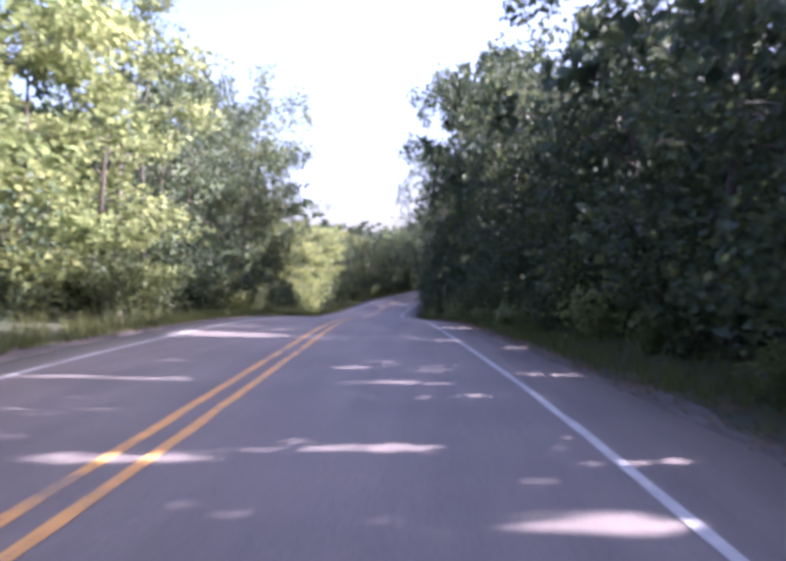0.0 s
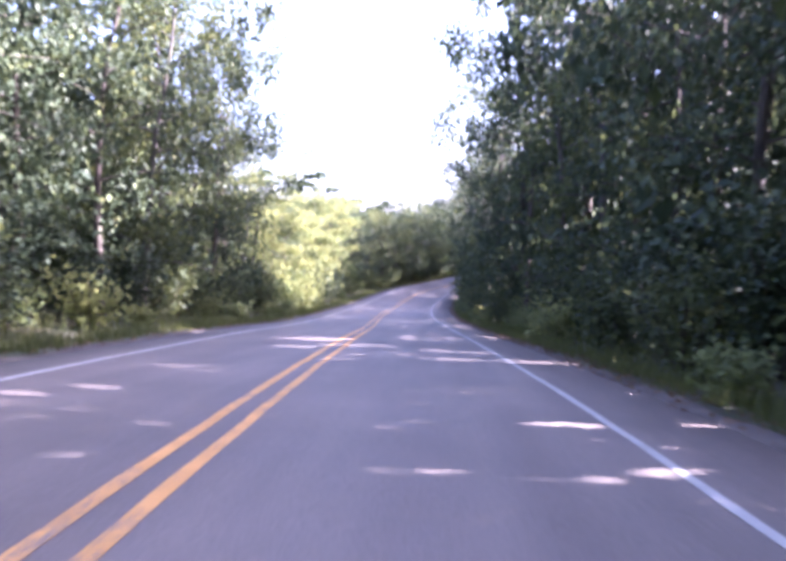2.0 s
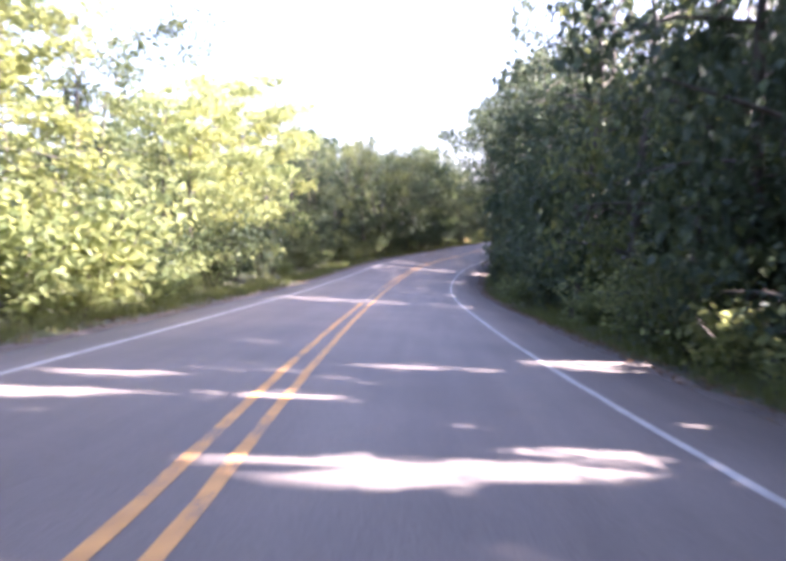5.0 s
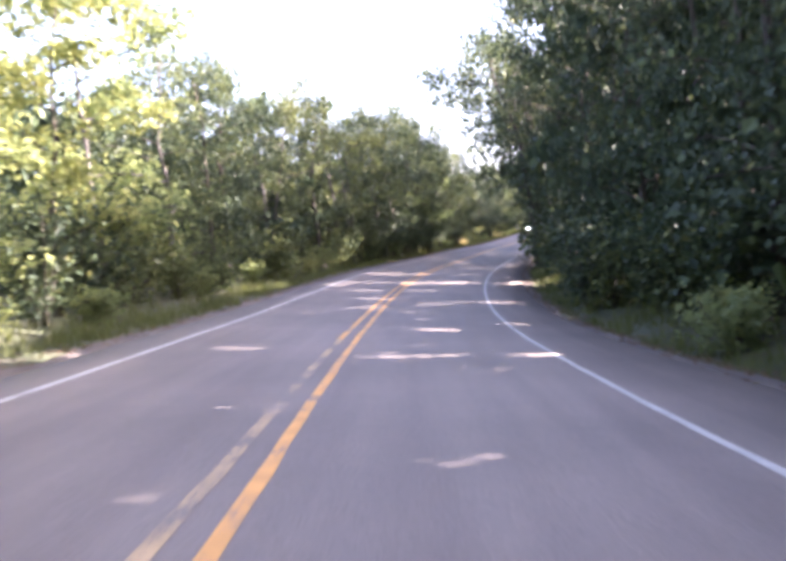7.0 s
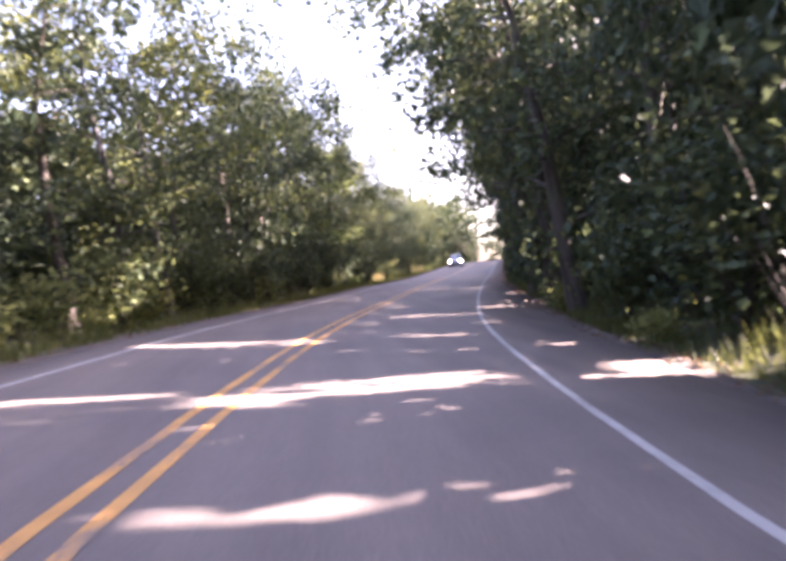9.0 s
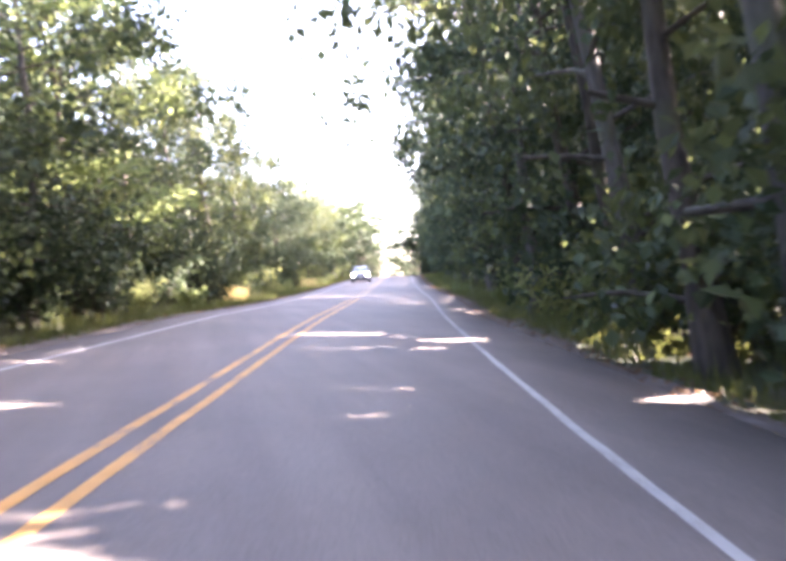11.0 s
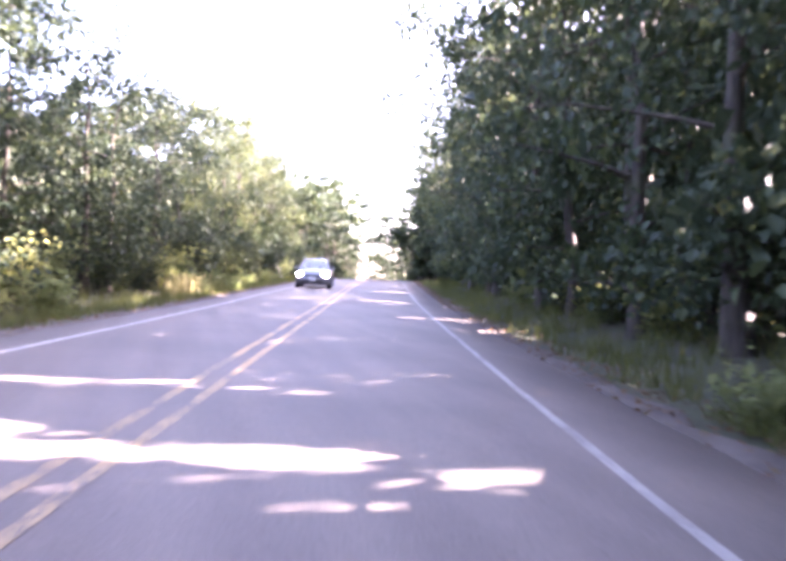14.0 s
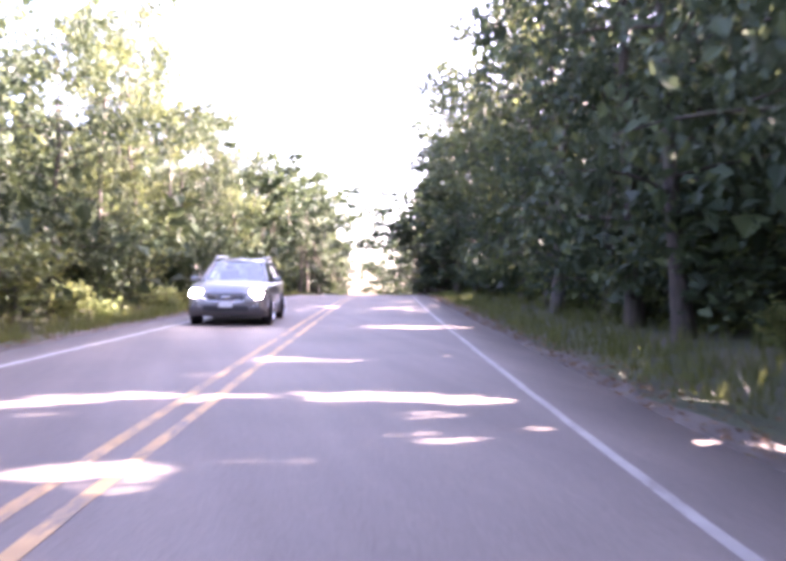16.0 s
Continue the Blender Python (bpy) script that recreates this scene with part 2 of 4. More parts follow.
# kept dark, little light let through, to paint the shade of the woods
LEAF_C = leaf_material("shade_deep_leaf", (0.028, 0.045, 0.026), (0.062, 0.088, 0.048), (0.12, 0.15, 0.07), 0.06, 0.2)
BLADE = leaf_material("grass_blade", (0.04, 0.062, 0.02), (0.09, 0.105, 0.04), (0.18, 0.20, 0.06))
STRAW = leaf_material("straw", (0.20, 0.16, 0.075), (0.42, 0.36, 0.18), (0.42, 0.36, 0.16))
LITTER = leaf_material("dry_leaf", (0.10, 0.055, 0.03), (0.20, 0.12, 0.07), (0.2, 0.12, 0.06))
BARK_A, BARK_B = bark("grey_bark", (0.04, 0.035, 0.03), (0.11, 0.10, 0.087)), bark("brown_bark", (0.03, 0.024, 0.018), (0.08, 0.064, 0.05))

PALE = bark("bleached_wood", (0.28, 0.25, 0.21), (0.5, 0.46, 0.40))

# ------------------------------------------------------------------ ground and road
gs = np.concatenate([[-1200, -500, -200, -100, -60], np.arange(-40, 440, 2.0), [470, 520, 600, 800, 1200, 2000]])
gu = np.array([-140, -90, -60, -42, -30, -22, -16, -12, -9.5, -8, -7, -6.3, -5.8, -5.4, -5.0, -4.6, -4.2, -3.9, -3.4, 0,
               3.6, 4.2, 4.6, 5.0, 5.4, 5.8, 6.3, 7, 8, 9.5, 12, 16, 22, 30, 42, 60, 90, 140.0])
gp = on_ground(gs[:, None], gu[None])
gp[:, 17:25, 2] -= 0.05
out = gp[:, [0, -1]].copy()
centre = np.array([10.0, 150.0])
for k in (0, 1):
    d = out[:, k, :2] - centre
    out[:, k, :2] += d / np.linalg.norm(d, axis=1, keepdims=True) * 1500
gp = np.concatenate([out[:, :1], gp, out[:, 1:]], 1)
ground = new("ground", mesh_of("ground", gp.reshape(-1, 3), grid_faces(*gp.shape[:2]), SOIL, smooth=True))
tagged(ground, "brown and green forest floor with verges along the road", "ground", kind="structure")

ps = np.arange(-10, 430, 1.0)
pu = np.array([-PAVED_LEFT, -PAVED_LEFT, -LEFT_LANE, -1.5, 0, 1.7, LANE, 0, 0])
uu = np.repeat(pu[None], len(ps), 0)
uu[:, -2:] = np.interp(ps, *PAVED_RIGHT)[:, None]
uu[:, :2] += (0.07 * rough(ps, ps * 0.3, 0.9))[:, None]
uu[:, -2:] += (0.07 * rough(ps + 50, ps * 0.4, 0.8))[:, None]
pp = on_road(ps[:, None], uu)
pp[:, [0, -1], 2] -= 0.12
road = new("road", mesh_of("road", pp.reshape(-1, 3), grid_faces(*pp.shape[:2]), ASPHALT, smooth=True))
tagged(road, "worn grey asphalt two-lane road through woodland", "road", kind="structure")


def shoulder(side, inner, width, seed):
    """A gravel strip with an uneven outer edge, a step lower than the asphalt."""
    u0 = np.zeros(len(ps)) + inner - 0.15
    u3 = inner + width + 0.28 * rough(ps + seed, ps * 0.7, 1.7) + 0.12 * rough(ps, ps + seed, 0.5)
    rows = np.stack([u0, u0 * 0.6 + u3 * 0.4, u3, u3 + 0.1], 1) * side
    pts = on_ground(ps[:, None], rows, 0.015)
    pts[:, 0] = on_road(ps, rows[:, 0], -0.035)
    pts[:, 1] = 0.5 * (pts[:, 1] + on_road(ps, rows[:, 1], -0.04))
    pts[:, 3, 2] -= 0.08
    ob = new("shoulder", mesh_of("shoulder", pts.reshape(-1, 3), grid_faces(len(ps), 4), GRAVEL, smooth=True))
    tagged(ob, "narrow strip of brown gravel and needles beside the asphalt", "road shoulder", kind="structure")


shoulder(1, np.interp(ps, *PAVED_RIGHT), 0.3, 3)
shoulder(-1, PAVED_LEFT, 0.35, 41)


def stripe(name, u, width, mats, worn_from, faded, label):
    s = np.arange(-10, 430, 0.5)
    wob = 0.012 * rough(s, s * 0, 1.1)
    w = width / 2 + 0.006 * rough(s + 9, s, 0.35)
    cols = np.stack([u + wob - w, u + wob + w], 1)
    pts = on_road(s[:, None], cols, 0.005)
    mid = (s[:-1] + s[1:]) / 2
    index = np.where(mid > worn_from, len(mats) - 1, 0)
    for a, b in faded:
        index[(mid > a) & (mid < b)] = 1
    ob = new(name, mesh_of(name, pts.reshape(-1, 3), grid_faces(len(s), 2), mats, index))
    tagged(ob, label, "road marking", kind="structure")


stripe("edge_line", LANE, 0.09, [WHITE, WORN_WHITE], 160, (), "solid white painted edge line on the asphalt")
stripe("edge_line", -LEFT_LANE, 0.11, [WHITE], 400, (), "solid white painted edge line on the asphalt")
stripe("centre_line", 0.135, 0.105, [YELLOW, FADED, WORN], 191, ((185.5, 194),), "solid yellow painted centre line, worn")
stripe("centre_line", -0.163, 0.105, [YELLOW, FADED, WORN], 191, ((93, 108), (184.5, 196)), "solid yellow painted centre line, worn and faded in places")

# ------------------------------------------------------------------ plants
def tube(points, radii, sides):
    """Rings round a line; returns vertices and quads."""
    points = np.asarray(points, float)
    way = np.gradient(points, axis=0)
    way /= np.linalg.norm(way, axis=1, keepdims=True) + 1e-9
    ref = np.where(np.abs(way[:, 2:]) > 0.9, np.array([[1.0, 0, 0]]), np.array([[0, 0, 1.0]]))
    a = np.cross(way, ref)
    a /= np.linalg.norm(a, axis=1, keepdims=True) + 1e-9
    b = np.cross(way, a)
    t = np.arange(sides) * 2 * np.pi / sides
    ring = points[:, None] + (a[:, None] * np.cos(t)[None, :, None] + b[:, None] * np.sin(t)[None, :, None]) * np.asarray(radii)[:, None, None]
    n = len(points)
    i = np.arange(n - 1)[:, None] * sides
    j = np.arange(sides)[None]
    f = np.stack([i + j, i + (j + 1) % sides, i + sides + (j + 1) % sides, i + sides + j], -1).reshape(-1, 4)
    return ring.reshape(-1, 3), f


def joined(pieces):
    vs, fs, k = [], [], 0
    for v, f in pieces:
        vs.append(v)
        fs.append(f + k)
        k += len(v)
    return np.concatenate(vs), np.concatenate(fs)


def leaves(rng, centres, size, up=0.7, hang=False):
    """Pointed leaves, each two triangles folded along the midrib; hanging ones point down."""
    n = len(centres)
    nor = rng.normal(size=(n, 3))
    nor[:, 2] = np.abs(nor[:, 2]) * (0.5 if hang else 1.0) + (0.1 if hang else up)
    nor /= np.linalg.norm(nor, axis=1, keepdims=True)
    along = np.cross(nor, rng.normal(size=(n, 3)))
    if hang:
        along = along * 0.35 + nor * nor[:, 2:] - np.array([0, 0, 1.0])
    along /= np.linalg.norm(along, axis=1, keepdims=True) + 1e-9
    side = np.cross(nor, along)
    k = size * rng.uniform(0.65, 1.35, (n, 1))
    base, tip = centres - along * k * 0.5, centres + along * k * 0.5 - np.array([0, 0, 0.12]) * k
    l = centres - side * k * 0.34 + nor * k * 0.10
    r = centres + side * k * 0.34 + nor * k * 0.10
    v = np.stack([base, r, tip, l], 1).reshape(-1, 3)
    i = np.arange(n)[:, None] * 4
    f = np.concatenate([i + [[0, 1, 2]], i + [[0, 2, 3]]], 1).reshape(-1, 3)
    return v, f


def tree_shape(seed, height, spread, base, limbs, per_limb, count, size, sides=7, twist=0.35, hang=False, bare=True):
    """A tapered trunk with limbs and twigs, and leaves in clumps along them. Returns (wood, foliage)."""
    rng = np.random.default_rng(seed)
    n = 9
    z = np.linspace(-0.3, height * 0.93, n)
    bend = np.cumsum(rng.normal(0, twist, (n, 2)), 0) * (z / height)[:, None].clip(0, 1) * 0.55
    line = np.column_stack([bend, z])
    r0 = 0.04 + height * 0.0075
    rad = r0 * (1 - 0.88 * (z.clip(0) / z[-1]) ** 0.9) * np.where(np.arange(n) == 0, 1.5, 1)
    wood = [tube(line, rad, sides)]
    clumps = []
    for i in range(limbs):
        k = (i + rng.uniform(0, 0.8)) / limbs
        h = base + (height * 0.93 - base) * k ** 0.9
        start = np.array([np.interp(h, z, line[:, 0]), np.interp(h, z, line[:, 1]), h])
        az = i * 2.399 + rng.normal(0, 0.4)
        rel = (h - base) / (height - base)
        reach = spread * (0.35 + 0.95 * math.sin(math.pi * min(1, 0.08 + rel * 0.62))) * rng.uniform(0.6, 1.15)
        rise = rng.uniform(0.05, 0.5) + rel * 0.55
        out_way = np.array([math.cos(az), math.sin(az), 0])
        t = np.linspace(0, 1, 5)[:, None]
        limb = start + out_way * reach * t + np.array([0, 0, 1]) * reach * (rise * t - 0.28 * t ** 2) + np.cumsum(rng.normal(0, 0.07 * reach / 3, (5, 3)), 0) * t
        rl = max(0.018, r0 * 0.42 * (1 - rel * 0.7))
        if bare:
            wood.append(tube(limb, rl * (1 - 0.8 * t[:, 0]), 4))
        for j in range(per_limb):
            q = rng.uniform(0.25, 1.08)
            c = np.array([np.interp(q, t[:, 0], limb[:, a]) for a in range(3)]) + rng.normal(0, 0.30, 3) * (0.6 + 0.25 * spread / 3)
            clumps.append((c, rng.uniform(0.42, 0.95)))
    top = line[-1]
    for j in range(max(2, per_limb)):
        clumps.append((top + rng.normal(0, 0.5, 3) + [0, 0, 0.2], rng.uniform(0.5, 0.8)))
    each = max(4, count // len(clumps))
    cs = []
    for c, r in clumps:
        d = rng.normal(size=(int(each * (r / 0.68) ** 1.6) + 2, 3))
        d /= np.linalg.norm(d, axis=1, keepdims=True)
        d *= rng.uniform(0.25, 1.0, (len(d), 1)) ** 0.5 * r
        d *= np.array([0.72, 0.72, 1.2]) if hang else np.array([1.0, 1.0, 0.62])
        cs.append(c + d)
    cs = np.concatenate(cs)
    cs = cs[cs[:, 2] > 0.12]
    return joined(wood), leaves(rng, cs, size, 0.7, hang)


def shrub_shape(seed, height, spread, stems, count, size, sides=4):
    rng = np.random.default_rng(seed)
    wood, cs = [], []
    for i in range(stems):
        az, tilt = i * 2.399 + rng.normal(0, 0.3), rng.uniform(0.1, 0.9)
        t = np.linspace(0, 1, 5)[:, None]
        end = np.array([math.cos(az) * spread * tilt, math.sin(az) * spread * tilt, height * rng.uniform(0.6, 1.0)])
        line = end * t * np.array([1, 1, 1]) + np.array([0, 0, 0.25 * height]) * (t - t ** 2) + rng.normal(0, 0.04, (5, 3)) * t + np.array([0, 0, -0.08])
        wood.append(tube(line, 0.018 * (1 - 0.75 * t[:, 0]), sides))
        m = count // stems
        q = rng.uniform(0.15, 1.05, m)
        p = np.stack([np.interp(q, t[:, 0], line[:, a]) for a in range(3)], 1)
        cs.append(p + rng.normal(0, 1, (m, 3)) * np.array([0.30, 0.30, 0.22]) * spread * 0.75)
    cs = np.concatenate(cs)
    cs = cs[cs[:, 2] > 0.05]
    return joined(wood), leaves(rng, cs, size)


CROWNS, TRUNKS = {}, {}


def plant(name, shape, wood_mat, leaf_mat, label, category, group, wood_name="trunk"):
    """A thing with its wood and its leaves as parts, at the origin."""
    (wv, wf), (lv, lf) = shape
    root = new(name)
    root.empty_display_size = 0.3
    bare = mesh_of(wood_name, wv, wf, wood_mat, smooth=True)
    part_of(wood_name, bare, root)
    full = mesh_of("crown", lv, lf, leaf_mat)
    part_of("crown", full, root)
    CROWNS[root.name] = full, lv, leaf_mat
    TRUNKS[root.name] = bare, wv, wf, wood_mat
    return tagged(root, label, category, group)


def stand(proto, s, u, turn, scale, lean=(0, 0), used=set()):
    """Sets a plant, or a copy of it, on the ground beside the road; on the sunny side its crown has openings for the sun."""
    p = on_ground(np.array(s), np.array(u))
    m = pose(p[0], p[1], p[2] - 0.03, lean[0], lean[1], turn)
    if proto.name in used:
        ob = copy_thing(proto, m)
    else:
        used.add(proto.name)
        ob = proto
        ob.matrix_basis = m
    ob.scale = scale
    crown, lv, leaf_mat = CROWNS[proto.name]
    trunk, wv, wf, wood_mat = TRUNKS[proto.name]
    if u > 0:
        whole = np.array(m @ Matrix.Diagonal((*scale, 1.0)))
        placed = lv @ whole[:3, :3].T + whole[:3, 3]
        keep = ~in_sun(placed) & ~over_road(placed.reshape(-1, 4, 3).mean(1))
        v = lv.reshape(-1, 4, 3)[keep].reshape(-1, 3)
        crown = mesh_of("crown", v, (np.arange(keep.sum())[:, None] * 4 + np.array([[0, 1, 2, 0, 2, 3]])).reshape(-1, 3), leaf_mat)
        cut = over_road((wv @ whole[:3, :3].T + whole[:3, 3])[wf].mean(1))
        if cut.any():
            trunk = mesh_of("trunk", wv, wf[~cut], wood_mat, smooth=True)
    for child in ob.children:
        child.data = crown if child.name.startswith("crown") else trunk
    return ob


HANGING = (11, 12, 14, 16)
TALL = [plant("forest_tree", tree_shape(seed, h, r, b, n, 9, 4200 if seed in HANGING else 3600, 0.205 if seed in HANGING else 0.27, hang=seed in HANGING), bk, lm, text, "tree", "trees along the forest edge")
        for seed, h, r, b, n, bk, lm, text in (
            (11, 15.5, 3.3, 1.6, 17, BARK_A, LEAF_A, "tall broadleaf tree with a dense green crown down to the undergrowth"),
            (12, 17.0, 3.0, 0.9, 20, BARK_B, LEAF_C, "tall slender broadleaf tree in the forest edge, leaves darkened for shade"),
            (13, 13.0, 3.6, 1.2, 15, BARK_A, LEAF_B, "spreading broadleaf tree beside the verge, leaves coloured sunlit yellow-green"),
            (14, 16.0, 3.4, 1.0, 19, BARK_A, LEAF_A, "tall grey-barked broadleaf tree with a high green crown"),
            (15, 12.0, 2.7, 1.0, 15, BARK_B, LEAF_B, "young bushy broadleaf tree, leaves coloured sunlit light green"),
            (16, 14.5, 3.1, 1.4, 17, BARK_B, LEAF_C, "dense broadleaf tree shading the roadside, leaves darkened for shade"))]
SHRUB = [plant("shrub", shrub_shape(seed, h, r, n, int(c * 1.45), 0.16), BARK_B, lm, text, "shrub", "shrubs along the verge", "stem")
         for seed, h, r, n, c, lm, text in (
             (31, 2.2, 1.3, 9, 620, LEAF_A, "leafy green shrub at the edge of the woods"),
             (32, 1.4, 1.1, 8, 460, LEAF_B, "low bright green shrub on the verge"),
             (33, 2.8, 1.4, 9, 700, LEAF_C, "dark green bushy shrub under the trees"),
             (34, 0.9, 0.8, 7, 300, LEAF_B, "small weedy shrub with yellow-green leaves on the verge"))]

# how high the woods stand along the road
HIGH_LEFT = ([-20, 15, 25, 32, 42, 55, 69, 73, 77, 81, 84, 96, 102, 118, 126, 131, 140, 158, 170, 180, 188, 196, 206, 214, 228, 245, 256, 268, 285, 300, 315, 390],
             [11, 10, 10, 10.5, 12, 13.5, 14.5, 10.5, 9.0, 7.9, 7.6, 7.6, 9.6, 10.4, 10.6, 10.0, 9.6, 10.5, 11.5, 11.0, 10.8, 10.6, 9.0, 8.3, 8.8, 10.5, 11, 10, 10, 12, 15.5, 15])
HIGH_RIGHT = ([-20, 12, 31, 38, 48, 55, 64, 74, 95, 108, 125, 150, 180, 200, 230, 250, 268, 284, 330, 390], [10, 9.5, 9.5, 10.8, 14.3, 17.5, 18, 14, 14, 14.5, 14.5, 16, 16.5, 16, 15, 13.5, 12, 11, 9, 12.5])
TALL_HEIGHT = (15.5, 17.0, 13.0, 16.0, 12.0, 14.5)

# patches of sun on the road, each let in by an opening in the foliage on the sunny side:
# s and u where it begins, s and u where it ends, and its width along the road
PATCHES_START = (
    (7.1, 2.3, 7.0, 3.3, 0.4), (8.7, -0.5, 8.7, 0.5, 0.25), (9.0, 1.0, 9.1, 2.1, 0.25), (13.1, -2.4, 13.0, -0.7, 0.35), (15.0, 0.8, 15.2, 1.4, 0.12), (14.7, 1.0, 14.8, 1.4, 0.1), (15.3, 2.1, 15.5, 3.5, 0.1), (14.6, 2.0, 14.7, 2.8, 0.12), (16.0, 1.4, 16.0, 1.9, 0.08), (13.2, 1.6, 13.1, 2.1, 0.15), (14.5, 3.6, 14.5, 4.2, 0.1),
    (15.7, 0.1, 15.6, 0.5, 0.08), (20.3, 3.9, 20.2, 5.0, 0.2), (16.6, -1.7, 16.6, -1.0, 0.3), (11.8, 4.2, 11.7, 4.7, 0.3),
    (21.9, -3.5, 22.0, -0.2, 1.5), (21.9, -0.2, 21.1, 1.5, 0.35), (25.8, -3.4, 26.1, -1.6, 0.5), (24.5, -1.4, 25.0, -0.2, 0.35), (29.2, 0.3, 29.8, 1.9, 0.6), (29.8, 2.6, 29.3, 5.3, 0.6),
    (22.9, 1.8, 22.7, 2.3, 0.25), (22.0, 2.7, 22.1, 3.5, 0.25), (34.7, 2.5, 34.7, 3.3, 0.3), (42.3, 1.6, 42.5, 5.1, 0.3))
PATCHES_DIP = (
    (44.9, 1.8, 44.8, 3.4, 0.3), (45.4, -0.7, 45.4, 0.9, 0.25), (44.1, -1.2, 44.1, 0.2, 0.3), (43.5, 0.7, 43.5, 1.3, 0.3), (47.0, -1.6, 47.0, -0.2, 0.3), (47.7, -1.6, 47.6, 0.2, 0.25), (47.0, 1.3, 46.8, 1.9, 0.2),
    (53.1, -2.4, 53.1, -1.6, 0.2), (51.4, -0.9, 51.6, 0.5, 0.3), (51.0, 1.1, 50.9, 1.7, 0.3), (50.6, 1.1, 50.6, 1.5, 0.2), (50.7, 1.8, 50.6, 2.2, 0.15), (51.9, 1.2, 51.8, 1.6, 0.12),
    (51.8, 2.4, 51.8, 2.8, 0.12), (49.9, 2.3, 49.9, 2.9, 0.3), (49.9, 1.3, 49.9, 1.8, 0.2), (62.6, 1.1, 62.6, 2.2, 0.4), (61.4, -0.6, 62.0, 0.7, 0.3), (66.1, -1.3, 66.0, -0.2, 0.6), (65.8, 3.4, 65.6, 4.8, 0.5), (70.2, -0.6, 70.4, 2.9, 0.8),
    (77.2, 3.0, 77.2, 4.7, 1.2))
PATCHES_BEND = (
    (94.1, -3.4, 94.6, -1.7, 0.35), (95.1, -0.8, 95.5, 1.3, 0.4), (93.4, -2.6, 93.6, -1.7, 0.25), (93.9, -1.8, 94.2, -0.7, 0.45), (93.9, -0.7, 94.5, 1.1, 0.35), (94.8, 1.8, 95.3, 4.0, 0.5), (96.1, -2.5, 96.3, -1.8, 0.3),
    (105.0, 0.4, 105.5, 2.0, 0.4), (105.9, 2.1, 105.7, 3.5, 0.7), (106.2, -1.8, 106.3, -1.2, 0.3), (110.6, 1.6, 110.7, 2.2, 0.15), (112.9, 3.0, 112.9, 3.8, 0.2), (122.9, 1.5, 122.8, 2.0, 0.25), (124.4, -2.5, 124.6, -0.2, 0.35), (125.0, 0.1, 125.4, 2.9, 0.3),
    (120.9, 0.2, 120.8, 0.8, 0.3), (120.1, 1.4, 120.8, 4.8, 0.85), (119.2, 1.35, 119.3, 2.2, 0.3), (118.7, 1.1, 118.8, 2.0, 0.3), (120.9, -0.9, 120.9, -0.2, 0.25), (127.0, -3.6, 127.4, -1.7, 0.6), (128.6, -3.6, 129.6, 0.0, 0.5), (129.0, 0.0, 130.6, 3.3, 1.1), (130.8, 3.3, 131.2, 7.0, 1.6))
PATCHES_RISE = (
    (132.7, 3.5, 132.4, 3.9, 0.25), (133.3, 1.7, 133.6, 2.8, 0.4), (133.9, 0.8, 133.9, 1.3, 0.3), (134.5, 3.8, 134.3, 4.6, 0.8), (135.3, -3.0, 135.8, 0.3, 0.9), (136.2, 1.3, 136.6, 3.2, 0.5), (140.1, 0.7, 140.2, 1.1, 0.25),
    (142.8, 1.3, 142.9, 2.5, 0.1), (143.1, 2.4, 143.1, 3.3, 0.3), (146.4, 3.0, 146.6, 4.7, 0.6), (148.0, 0.1, 148.0, 1.4, 0.4), (149.6, 3.0, 150.0, 4.3, 0.4), (154.4, -4.3, 154.8, -0.8, 0.8), (171.9, 4.1, 171.8, 5.0, 0.19),
    (173.5, 0.9, 173.9, 2.3, 0.25), (173.4, 3.5, 173.5, 4.5, 0.22), (177.8, 2.5, 177.5, 3.4, 0.33), (179.4, 4.5, 179.1, 5.5, 0.33))
